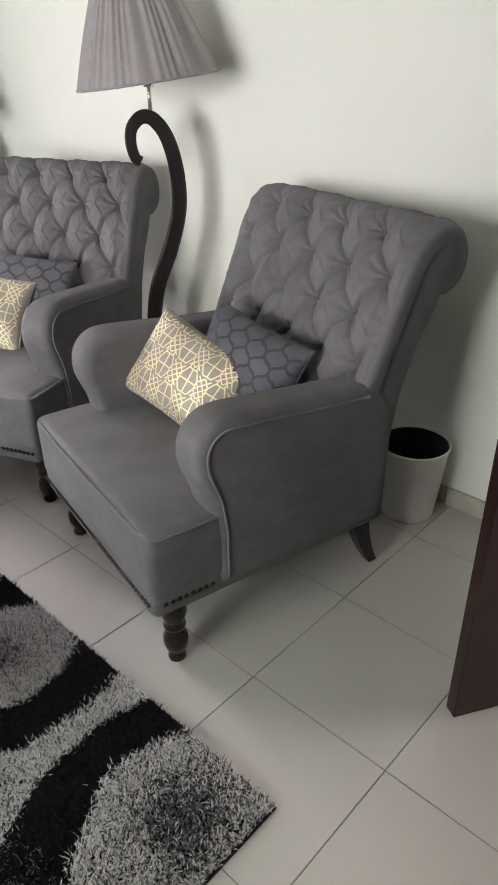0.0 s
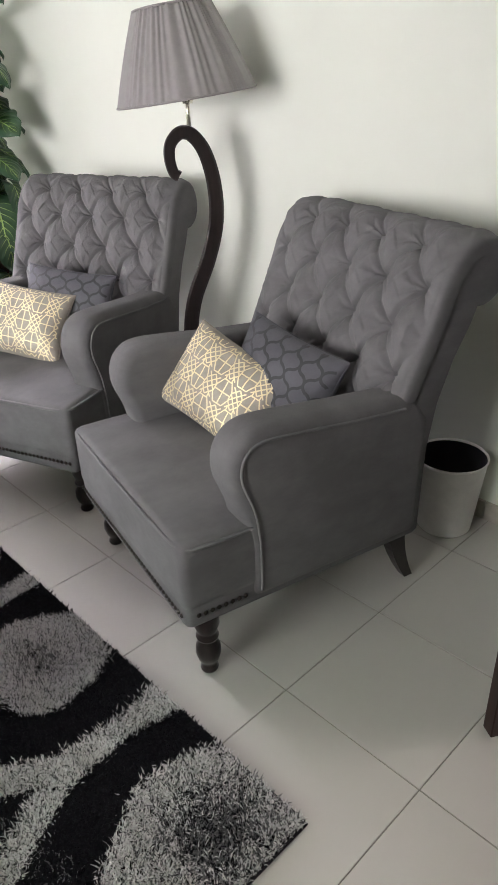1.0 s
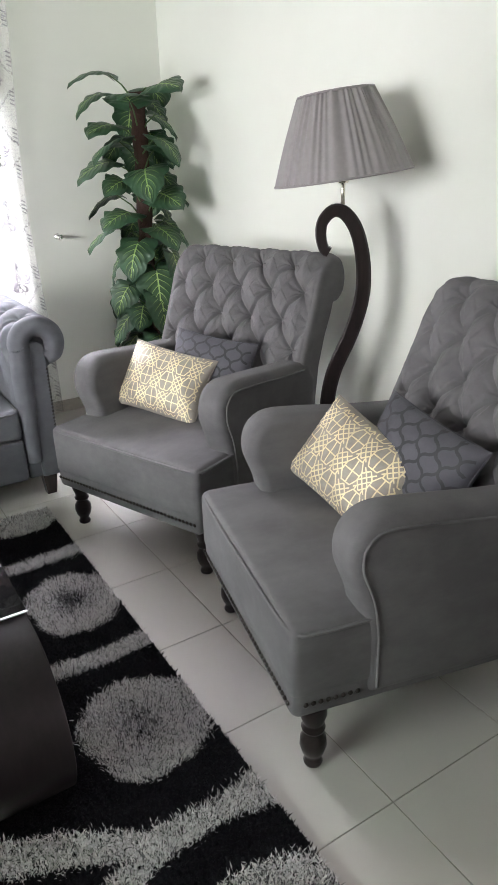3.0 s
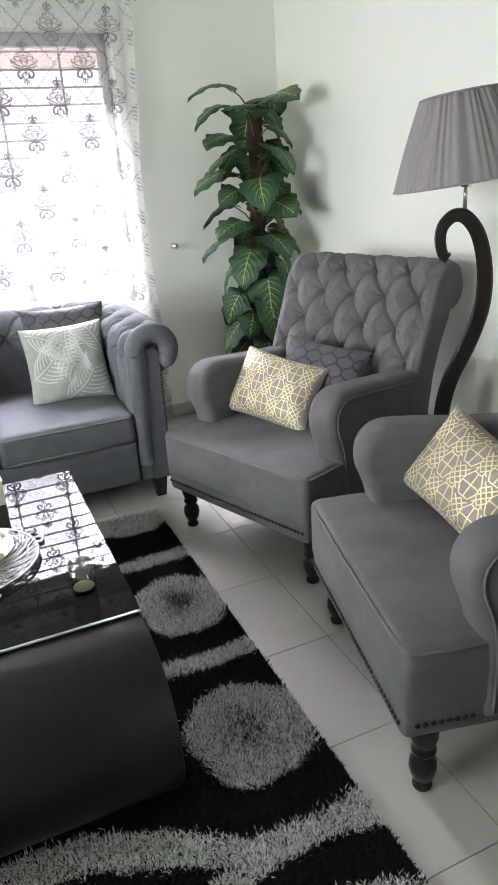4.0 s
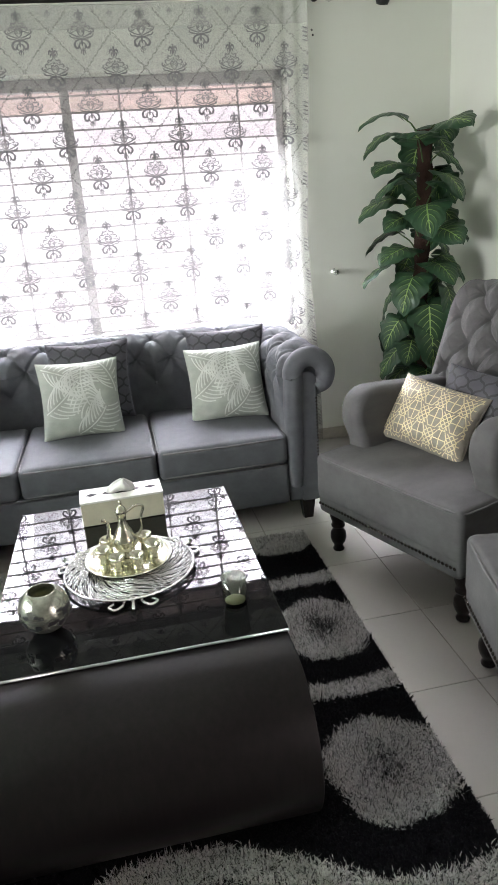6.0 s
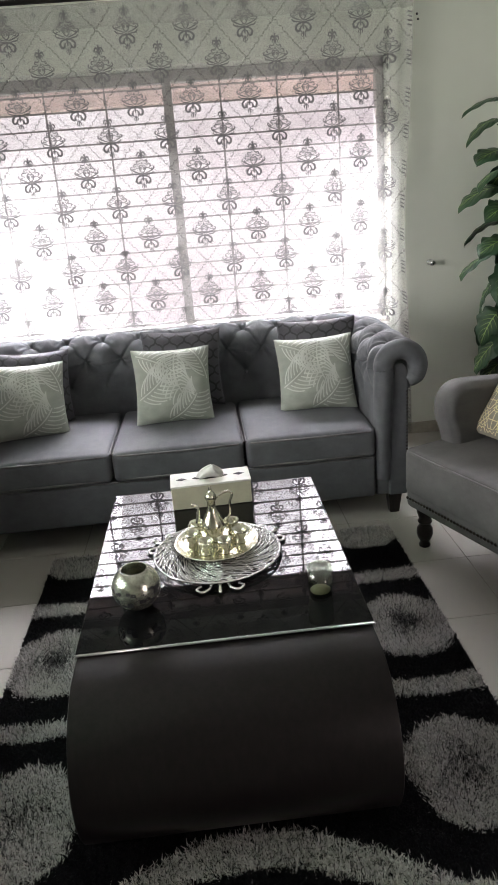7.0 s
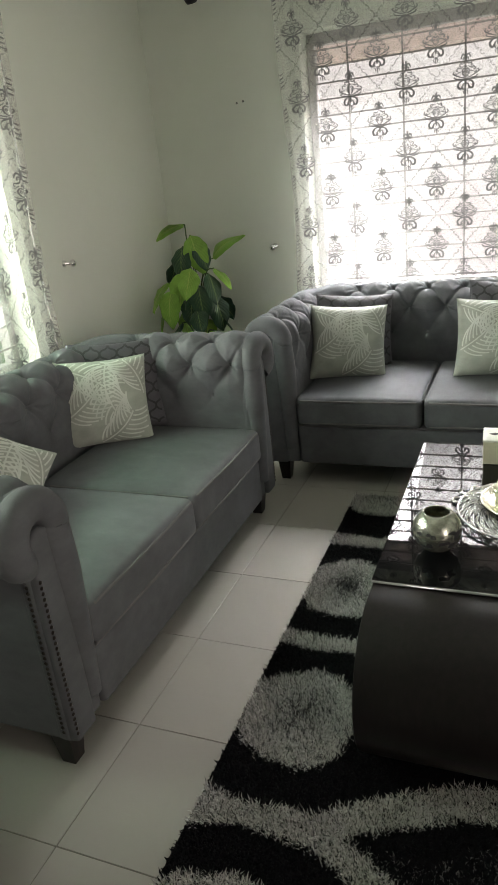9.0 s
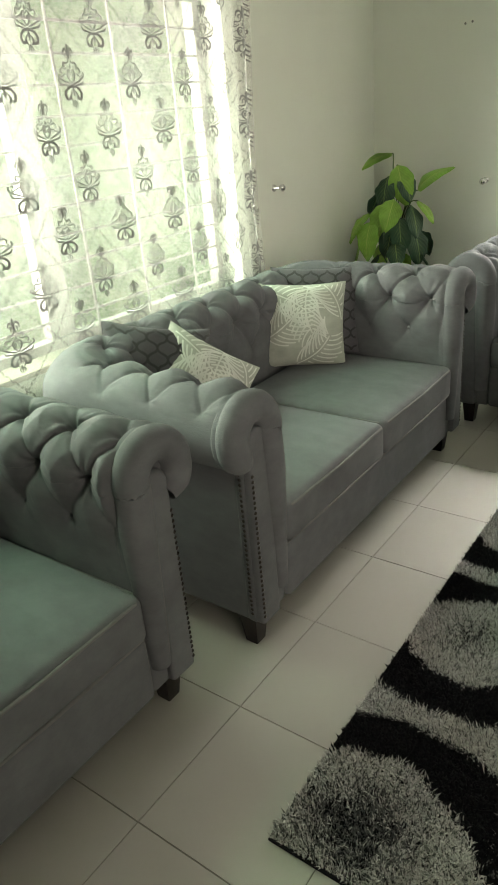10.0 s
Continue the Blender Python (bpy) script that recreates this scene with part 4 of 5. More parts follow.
# ---- cushions ----
def pillow_form(a, b, thick, seed):
    rnd = random.Random(seed)
    ph = [rnd.uniform(0, 6.28) for _ in range(4)]
    def front(x, y, sign=1.0):
        x, y = np.asarray(x, float), np.asarray(y, float)
        u, v = np.clip(np.abs(x / a), 0, 1), np.clip(np.abs(y / b), 0, 1)
        z = thick * np.clip((1 - u ** 2.4) * (1 - v ** 2.4), 0, 1) ** 0.46
        z = z * (1 + 0.07 * np.sin(9 * x / a + ph[0]) * np.cos(5 * y / b + ph[1])) + 0.004 * np.sin(14 * y / b + ph[2]) * u * (1 - u)
        px = x * (1 - 0.075 * (1 - v ** 2) * u ** 2)
        py = y * (1 - 0.075 * (1 - u ** 2) * v ** 2)
        return np.stack([px, -sign * z, py], -1)
    def surface(x, y):
        p, e = front(x, y), 1e-3
        n = np.cross(front(x + e, y) - p, front(x, y + e) - p)
        n /= np.maximum(np.linalg.norm(n, axis=-1, keepdims=True), 1e-9)
        return p, n * np.where(n[..., 1:2] > 0, -1, 1)
    s = np.sin(np.linspace(-1, 1, 27) * np.pi / 2)
    X, Y = np.meshgrid(s * a, s * b, indexing="ij")
    return fused(sheet(front(X, Y)), sheet(front(X, Y, -1.0))), surface


def clip_lines(lines, a, b):
    """Cuts polylines to a rectangle, in short steps."""
    out = []
    for line in lines:
        p = np.asarray(line, float)
        fine = np.concatenate([np.linspace(p[i], p[i + 1], 5)[(i > 0):] for i in range(len(p) - 1)])
        run = []
        for q in fine:
            if abs(q[0]) < a and abs(q[1]) < b:
                run.append(q)
            else:
                if len(run) > 1:
                    out.append(np.array(run))
                run = []
        if len(run) > 1:
            out.append(np.array(run))
    return out


def hexes(a, b, r):
    """Blocks of small diamonds set between long hexagons with crossbars; r is the width of one diamond."""
    lines, px, py = [], r * 4.6, r * 3.5
    for i in range(-5, 6):
        for j in range(-5, 6):
            cx, cy = (i + 0.5 * (j % 2)) * px, j * py
            h = r * 1.25
            for k in (-1.5, -0.5, 0.5, 1.5):
                lo, hi = max(-1.0, -1.5 - k), min(1.0, 1.5 - k)
                for sg in (-1, 1):
                    lines.append([(cx + sg * lo * r, cy + (k + lo) * h * 0.8), (cx + sg * hi * r, cy + (k + hi) * h * 0.8)])
            x = cx + px / 2
            for sg in (-1, 1):
                lines.append([(x - r * 1.3, cy + sg * r * 0.6), (x - r * 0.7, cy + sg * r * 1.7), (x + r * 0.7, cy + sg * r * 1.7), (x + r * 1.3, cy + sg * r * 0.6)])
                lines.append([(x + sg * r * 1.3, cy - r * 0.6), (x + sg * r * 1.3, cy + r * 0.6)])
                lines.append([(x + sg * r * 0.6, cy + r * 1.7), (x + sg * r * 0.6, cy + py - r * 1.2)])
            lines.append([(x - r * 1.3, cy), (x + r * 1.3, cy)])
            lines.append([(x, cy - r * 1.7), (x, cy + r * 1.7)])
    return clip_lines(lines, a * 0.96, b * 0.96)


def ogees(a, b, w, h):
    lines = []
    for i in range(-12, 13):
        t = np.linspace(-b, b, 60)
        s = np.sin(t * 2 * np.pi / h)
        wave = np.sign(s) * np.abs(s) ** 0.6 * w * 0.25
        lines.append(np.stack([i * w / 2 + (wave if i % 2 else -wave), t], 1))
    for j in range(-12, 13):
        for i in range(-12, 13):
            cx, cy = (i + 0.5 * (j % 2)) * w, j * h / 2
            lines.append([(cx - w * 0.06, cy), (cx + w * 0.06, cy)])
    return clip_lines(lines, a * 0.96, b * 0.96)


def fronds(a, b, seed):
    """Palm leaves: each a bent rib with close barbs that curve away on both sides."""
    rnd, lines = random.Random(seed), []
    for cx, cy, start, bend in ((-a * 0.95, -b * 0.35, 25, 0.5), (-a * 0.25, -b * 1.0, 20, 0.7), (a * 0.15, b * 0.95, 250, 0.8), (-a * 0.95, b * 0.85, -15, -0.4), (a * 0.95, b * 0.05, 100, 0.7)):
        t = np.linspace(0, 1, 20)
        th = radians(start) + bend * t
        L = a * 1.15
        rib = np.stack([cx + np.cumsum(np.cos(th)) * L / 20, cy + np.cumsum(np.sin(th)) * L / 20], 1)
        lines.append(rib)
        for k in range(1, 20, 2):
            for sg in (-1, 1):
                u = np.linspace(0, 1, 9)
                reach = a * (0.66 - 0.36 * abs(k / 19 - 0.35)) * rnd.uniform(0.9, 1.08)
                ph = th[k] + sg * (1.15 - 0.75 * u)
                lines.append(np.stack([rib[k, 0] + np.cumsum(np.cos(ph)) * reach / 9, rib[k, 1] + np.cumsum(np.sin(ph)) * reach / 9], 1))
    return clip_lines(lines, a * 0.96, b * 0.96)


PILLOWS = {}


def pillow(kind, m, label):
    """A scatter cushion; it faces -y in its own space, its middle at the origin."""
    if kind not in PILLOWS:
        a, b, thick, cloth, ink, width = {
            "gold": (0.208, 0.146, 0.075, "linen", "gold_print", 0.0044), "trellis": (0.205, 0.128, 0.07, "charcoal", "charcoal_print", 0.009),
            "dark": (0.205, 0.20, 0.08, "charcoal", "charcoal_print", 0.009), "sage": (0.195, 0.19, 0.085, "sage", "silver_print", 0.0064)}[kind]
        form, surface = pillow_form(a, b, thick, len(kind))
        lines = {"gold": lambda: hexes(a, b, 0.0225), "trellis": lambda: ogees(a, b, 0.075, 0.085), "dark": lambda: ogees(a, b, 0.075, 0.085), "sage": lambda: fronds(a, b, 5)}[kind]()
        cover = mesh("cover", *form, weld=1e-4)
        cover.materials.append(M[cloth])
        ink_me = mesh("print", *strips(surface, lines, width, 0.0012))
        ink_me.materials.append(M[ink])
        t = np.linspace(-1, 1, 13)
        rim = [(-a * (1 - 0.075 * (1 - v * v)), 0, b * v) for v in t] + [(a * u, 0, b * (1 - 0.075 * (1 - u * u))) for u in t[1:]]
        rim += [(a * (1 - 0.075 * (1 - v * v)), 0, -b * v) for v in t[1:]] + [(-a * u, 0, -b * (1 - 0.075 * (1 - u * u))) for u in t[1:]]
        seam = mesh("seam", *tube(rim, 0.0028, 5, False))
        seam.materials.append(M[cloth])
        PILLOWS[kind] = cover, ink_me, seam
    cover, ink_me, seam = PILLOWS[kind]
    p = thing("cushion", m, label, "cushion", "scatter cushions")
    part("cover", cover, None, p)
    part("printed_pattern", ink_me, None, p)
    part("seam", seam, None, p)
    return p


for c, gold_at, dark_at in ((CHAIR_A, pose(-0.105, 0.335, 0.605, -34, 14, 14), pose(0.03, 0.47, 0.665, -24, 8, 8)), (CHAIR_B, pose(-0.10, 0.315, 0.605, -32, 7, 6), pose(0.03, 0.465, 0.66, -22, 4, 4))):
    pillow("gold", c @ gold_at, "beige cushion with gold geometric print, on a grey armchair")
    pillow("trellis", c @ dark_at, "charcoal cushion with black trellis print, behind the gold cushion")
for x, y, z, tilt, roll, turn in ((-1.925, 2.50, 0.645, -20, 4, 14), (-1.20, 2.53, 0.65, -18, 1, 2), (-0.475, 2.53, 0.645, -20, -2, -6)):
    pillow("sage", pose(x, y, z, tilt, roll, turn), "sage green cushion with silver leaf print, on the long sofa")
for x, y, z, tilt, roll, turn in ((-1.93, 2.67, 0.66, -16, 5, 20), (-1.145, 2.68, 0.70, -14, 1, 0), (-0.44, 2.67, 0.70, -14, -2, -12)):
    pillow("dark", pose(x, y, z, tilt, roll, turn), "charcoal trellis cushion behind a sage cushion on the long sofa")
pillow("sage", pose(-2.76, 1.48, 0.65, -16, 3, 34), "sage green cushion with silver leaf print, on the loveseat")
pillow("dark", pose(-2.78, 1.63, 0.68, -12, 2, 30), "charcoal trellis cushion behind the sage cushion on the loveseat")
pillow("sage", pose(-2.74, 0.70, 0.615, -26, 36, 48), "sage green leaf-print cushion tipped against the loveseat's arm")
pillow("dark", pose(-2.84, 0.60, 0.68, -22, 14, 56), "charcoal trellis cushion against the loveseat's back")


# ---- floor lamp ----
def floor_lamp(m):
    lamp = thing("floor_lamp", m, "cane-shaped dark wooden floor lamp with pleated grey shade", "lamp")
    part("base", ring_lathe([(0.001, 0.0), (0.15, 0.0), (0.155, 0.008), (0.15, 0.022), (0.06, 0.034), (0.03, 0.045), (0.001, 0.046)], 32), M["leg"], lamp)
    line = catmull([(-0.01, 0.03), (0.0, 0.20), (0.035, 0.40), (0.045, 0.52), (0.02, 0.66), (-0.045, 0.82), (-0.082, 0.96), (-0.082, 1.09), (-0.055, 1.205), (-0.01, 1.27), (0.035, 1.28), (0.072, 1.245), (0.08, 1.195), (0.068, 1.145), (0.048, 1.13)], 6)
    d = np.gradient(line, axis=0)
    d /= np.linalg.norm(d, axis=1, keepdims=True)
    w = np.interp(np.arange(len(line)), [0, len(line) * 0.5, len(line) * 0.75, len(line)], [0.032, 0.028, 0.022, 0.018])
    rows = []
    for p, t, h in zip(line, d, w):
        n = np.array([-t[1], t[0]])
        rows.append([(p[0] + n[0] * h * sx, 0.024 * sy, p[1] + n[1] * h * sx) for sx, sy in ((-1, -0.7), (-0.75, -1), (0.75, -1), (1, -0.7), (1, 0.7), (0.75, 1), (-0.75, 1), (-1, 0.7))])
    v, q = sheet(rows, close_v=True)
    q += [tuple(range(7, -1, -1)), tuple((len(rows) - 1) * 8 + k for k in range(8))]
    part("cane", (v, q), M["leg"], lamp, smooth=False)
    part("stem", fused(tube([(0, 0, 1.285), (0, 0, 1.42)], 0.008, 12), ring_lathe([(0.001, 1.375), (0.018, 1.376), (0.02, 1.385), (0.018, 1.41), (0.001, 1.412)], 16)), M["gold"], lamp, "thin brass stem and lamp holder")
    # pleated shade: each pleat stands proud
    n = 420
    ang = np.linspace(0, 2 * np.pi, n, endpoint=False)
    rnd = np.random.default_rng(2)
    ph = rnd.uniform(0, 6, 5)
    pleat = 0.5 + 0.5 * np.sin(ang * 46 + 2.5 * np.sin(ang * 5 + ph[0]) + 1.5 * np.sin(ang * 11 + ph[2])) + 0.6 * np.sin(ang * 17 + ph[1])
    rows = []
    for t in np.linspace(0, 1, 9):
        r = 0.250 + (0.132 - 0.250) * t + 0.004 * math.sin(t * math.pi)
        rr = r + (pleat - 0.5) * 0.0065 * (0.6 + 0.4 * t)
        rows.append(np.stack([rr * np.cos(ang), rr * np.sin(ang), np.full(n, 1.398 + 0.278 * t)], 1))
    # the shade sits askew on its holder
    tilt = Matrix.Translation((0, 0, 1.39)) @ Matrix.Rotation(radians(-7), 4, Vector((math.cos(radians(-90)), math.sin(radians(-90)), 0))) @ Matrix.Translation((0, 0, -1.39))
    shade = part("shade", sheet(np.array(rows), close_v=True), M["shade"], lamp, "pleated grey silk shade under clear film", m=tilt)
    for z, r in ((1.397, 0.2525), (1.677, 0.134)):
        a = np.linspace(0, 2 * np.pi, 49)
        part("shade_trim", tube(np.stack([r * np.cos(a), r * np.sin(a), np.full(49, z)], 1), 0.004, 6, False), M["shade"], shade)
    part("shade_ring", fused(*[tube([(0, 0, 1.415), (0.245 * math.cos(a), 0.245 * math.sin(a), 1.402)], 0.002, 5) for a in (0, 2.1, 4.2)]), M["steel"], shade)


floor_lamp(pose(0.815, 1.233, 0, 0, 0, 140))


# ---- plants ----
def leaf_mesh(name, length, width, droop, cleft, material, waves=0.0):
    """A leaf from its stalk at the origin along +x, with UV along it."""
    nu, nv = 13, 21
    t = np.linspace(0, 1, nv)
    half = width / 2 * np.clip(np.sin(np.pi * t ** 0.60) ** 0.62, 0.0, 1) if cleft else width / 2 * np.sin(np.pi * np.clip(t, 0.004, 0.996) ** 0.85) ** 0.72
    P, U = np.zeros((nv, nu, 3)), []
    for i, s in enumerate(t):
        for k, u in enumerate(np.linspace(-1, 1, nu)):
            x = length * s - cleft * length * (1 - s) ** 3 * abs(u) ** 1.5
            y = half[i] * u * (1 + waves * math.sin(s * 19) * abs(u) ** 2) + (cleft * width * 0.34 * u * (1 - s) ** 4)
            z = 0.20 * abs(y) - droop * length * s ** 2 + waves * 0.25 * width * math.sin(s * 22 + u) * abs(u) - 0.12 * width * u * u
            P[i, k] = (x, y, z)
            U.append((0.5 + u / 2, s))
    v, q = sheet(P)
    me = mesh(name, v, q)
    uv = me.uv_layers.new(name="leaf")
    for poly in me.polygons:
        for li in poly.loop_indices:
            uv.data[li].uv = U[me.loops[li].vertex_index]
    me.materials.append(material)
    return me


def tall_plant(m):
    p = thing("potted_plant", m, "tall artificial climbing plant with large veined leaves on a moss pole", "plant")
    pot = part("pot", ring_lathe([(0.001, 0.0), (0.10, 0.0), (0.13, 0.22), (0.138, 0.225), (0.138, 0.25), (0.126, 0.25), (0.122, 0.21), (0.001, 0.21)], 28), M["pot"], p)
    part("soil", ring_lathe([(0.001, 0.222), (0.06, 0.222), (0.123, 0.215)], 20), M["soil"], p)
    rnd = random.Random(11)
    pole = [(0.012 * math.sin(z * 5), 0.01 * math.cos(z * 4), z) for z in np.linspace(0.2, 1.80, 24)]
    part("moss_pole", tube(pole, [0.042 + 0.006 * math.sin(i * 2.3) for i in range(24)], 9), M["moss"], p)
    kinds = [leaf_mesh("leaf", L, W, D, 0.3, M["leaf"], 0.085) for L, W, D in ((0.205, 0.230, 0.40), (0.195, 0.225, 0.60), (0.205, 0.215, 0.26))]
    stalk = mesh("leaf_stalk", *tube([(0, 0, 0), (0.06, 0, 0.035), (0.13, 0, 0.045)], [0.005, 0.004, 0.003], 6))
    stalk.materials.append(M["stem"])
    n = 56
    for i in range(n):
        z = 0.40 + (1.76 - 0.40) * (i / (n - 1)) + rnd.uniform(-0.02, 0.02)
        a = 200 + i * 137.5 + rnd.uniform(-20, 20)
        up = rnd.uniform(10, 32)
        hang = rnd.uniform(42, 74) if z < 1.0 else rnd.uniform(4, 36)
        long = 1.35
        s = rnd.uniform(0.78, 1.06)
        turn = pose(0, 0, z, 0, 0, a) @ Matrix.Translation((0.02, 0, 0))
        # leaves keep clear of the two walls
        reach = Vector((math.cos(radians(a)), math.sin(radians(a))))
        if reach.x > 0.74 or reach.y > 0.78:
            s, long, hang = s * 0.85, 0.85, hang + 28
        part("leaf_stalk", stalk, None, p, m=turn @ pose(0, 0, 0, 0, -up, 0) @ Matrix.Diagonal((long, 1, 1, 1)))
        tip = turn @ pose(0, 0, 0, 0, -up, 0) @ Matrix.Translation((0.128 * long, 0, 0.044))
        part("leaf", kinds[i % 3], None, p, m=tip @ pose(0, 0, 0, rnd.uniform(-22, 22), hang, rnd.uniform(-20, 20)) @ Matrix.Scale(s, 4))


def small_plant(m):
    p = thing("potted_plant", m, "bushy artificial plant with broad bright and dark variegated leaves", "plant")
    part("pot", ring_lathe([(0.001, 0.0), (0.09, 0.0), (0.115, 0.20), (0.12, 0.205), (0.12, 0.23), (0.11, 0.23), (0.106, 0.19), (0.001, 0.19)], 28), M["pot"], p)
    part("soil", ring_lathe([(0.001, 0.202), (0.06, 0.202), (0.107, 0.195)], 20), M["soil"], p)
    rnd = random.Random(5)
    shapes = ((0.205, 0.150, 0.35), (0.20, 0.145, 0.6), (0.185, 0.125, 0.2))
    fresh = [leaf_mesh("leaf", L, W, D, 0.0, M["leaf_light"], 0.05) for L, W, D in shapes]
    dark = [leaf_mesh("leaf", L, W, D, 0.0, M["leaf_dark"], 0.05) for L, W, D in shapes]
    # (bearing, reach, height, how far the leaf hangs, bright or dark)
    leaves = [(200, 0.02, 1.265, 4, 1), (-40, 0.03, 1.20, 55, 1), (-10, 0.05, 1.16, 62, 0), (235, 0.05, 1.14, 68, 0), (20, 0.13, 1.05, -58, 1), (-5, 0.15, 1.00, 35, 1),
              (-70, 0.10, 1.02, 40, 1), (-95, 0.12, 1.00, 62, 1), (-30, 0.16, 0.98, 55, 0), (215, 0.16, 0.94, 35, 1), (240, 0.17, 0.90, 60, 1), (262, 0.10, 0.96, 70, 0),
              (-55, 0.15, 0.92, 66, 0), (-80, 0.10, 0.86, 74, 0), (180, 0.10, 1.05, 58, 0), (-15, 0.14, 0.84, 64, 0)]
    leaves += [(i * 137.5, 0.10 + 0.06 * rnd.random(), 0.50 + 0.028 * i, rnd.uniform(25, 65), int(i % 3 == 0)) for i in range(13)]
    for i, (a, out, top, hang, bright) in enumerate(leaves):
        c, s = math.cos(radians(a)), math.sin(radians(a))
        part("stem", tube(catmull([(0.02 * c, 0.02 * s, 0.2), (0.02 * c, 0.02 * s, top * 0.72), (out * 0.6 * c, out * 0.6 * s, top * 0.97), (out * c, out * s, top)], 4), 0.004, 6), M["stem"], p)
        part("leaf", (fresh if bright else dark)[i % 3], None, p, m=pose(out * c, out * s, top, 0, 0, a + rnd.uniform(-14, 14)) @ pose(0, 0, 0, rnd.uniform(-25, 25), hang, 0) @ Matrix.Scale(rnd.uniform(0.86, 1.04), 4))


tall_plant(pose(0.76, 2.90, 0))
small_plant(pose(-2.98, 2.94, 0))


# ---- table things ----
Z = 0.4585


LIFT, STAND = 0.014, (-1.045, 1.085)


def cake_stand():
    t = thing("cake_stand", pose(*STAND, Z + LIFT), "round silver openwork metal stand on scrolled feet, on the table", "stand")
    for k in range(3):
        turn = pose(0, 0, 0, 0, 0, -90 + 120 * k)
        rod = tube(catmull([(0.12, 0, -0.002), (0.19, 0, -0.004), (0.222, 0, -0.008), (0.236, 0, -0.004), (0.228, 0, 0.002)], 5), 0.0055, 8)
        curls = [tube(catmull([(0.16, s * 0.02, -0.005), (0.205, s * 0.030, -0.008), (0.222, s * 0.052, -0.008), (0.206, s * 0.068, -0.008), (0.190, s * 0.056, -0.008)], 5), 0.005, 8) for s in (-1, 1)]
        part("foot", fused(rod, *curls), M["silver"], t, "scrolled silver foot", m=turn)
    part("rim", tube([(0.197 * math.cos(a), 0.197 * math.sin(a), 0.004) for a in np.linspace(0, 2 * np.pi, 73)], 0.0035, 6, False), M["silver"], t)
    rnd, rods = random.Random(8), [tube([(r * math.cos(a), r * math.sin(a), 0.0025) for a in np.linspace(0, 2 * np.pi, 49)], 0.0016, 5, False) for r in (0.03, 0.06, 0.10, 0.14, 0.17)]
    for ring in range(9):
        r0 = 0.05 + ring * 0.0163
        n = int(26 + ring * 11)
        for k in range(n):
            a = 2 * math.pi * k / n + rnd.uniform(-0.06, 0.06)
            b = a + 0.30 * 0.1 / r0 + rnd.uniform(0, 0.05)
            rods.append(tube([(r0 * math.cos(a), r0 * math.sin(a), 0.003), ((r0 + 0.012) * math.cos((a + b) / 2), (r0 + 0.012) * math.sin((a + b) / 2), 0.004), ((r0 + 0.02) * math.cos(b), (r0 + 0.02) * math.sin(b), 0.003)], 0.0016, 4, False))
    tagged(part("openwork", fused(*rods), M["silver"], t, "woven silver rods"), kind="stuff")


def tray():
    t = thing("tray", pose(STAND[0], STAND[1] + 0.035, Z + LIFT + 0.008) @ Matrix.Scale(0.96, 4), "round gilt metal serving tray on the silver stand", "tray")
    part("tray_plate", ring_lathe([(0.001, 0.004), (0.10, 0.004), (0.118, 0.006), (0.134, 0.014), (0.138, 0.0165), (0.140, 0.015), (0.136, 0.010), (0.115, 0.001), (0.001, 0.0)], 48), M["gold"], t)


def coffee_pot():
    t = thing("coffee_pot", pose(STAND[0] - 0.005, STAND[1] + 0.063, Z + LIFT + 0.0125, 0, 0, 8) @ Matrix.Scale(0.96, 4), "slender gilt coffee pot with curved spout, standing on the tray", "coffee pot")
    part("body", ring_lathe([(0.001, 0.0), (0.030, 0.0), (0.033, 0.006), (0.026, 0.014), (0.034, 0.028), (0.041, 0.045), (0.040, 0.060), (0.030, 0.080), (0.019, 0.100), (0.014, 0.120), (0.0135, 0.138), (0.017, 0.146), (0.018, 0.150)], 28), M["gold"], t)
    lid = part("lid", ring_lathe([(0.019, 0.150), (0.020, 0.154), (0.017, 0.164), (0.010, 0.172), (0.005, 0.176), (0.006, 0.182), (0.004, 0.190), (0.001, 0.194)], 20), M["gold"], t)
    part("spout", tube(catmull([(-0.034, 0, 0.040), (-0.050, 0, 0.065), (-0.046, 0, 0.10), (-0.050, 0, 0.128), (-0.066, 0, 0.136)], 5), np.linspace(0.009, 0.0045, 21), 10), M["gold"], t)
    part("handle", tube(catmull([(0.036, 0, 0.050), (0.060, 0, 0.085), (0.062, 0, 0.125), (0.072, 0, 0.155), (0.050, 0, 0.165), (0.018, 0, 0.150)], 5), 0.0042, 8), M["gold"], t)


def small_cup(m):
    t = thing("coffee_cup", m, "small gilt coffee cup with a ring handle on the tray", "cup", "gilt coffee cups")
    part("bowl", ring_lathe([(0.001, 0.0), (0.015, 0.0), (0.016, 0.004), (0.011, 0.010), (0.015, 0.018), (0.022, 0.034), (0.0245, 0.048), (0.023, 0.048), (0.019, 0.034), (0.001, 0.016)], 22), M["gold"], t)
    part("handle", tube([(0.020 + 0.011 * math.cos(a), 0, 0.030 + 0.011 * math.sin(a)) for a in np.linspace(-2.0, 2.0, 10)], 0.002, 6), M["gold"], t)
    return t


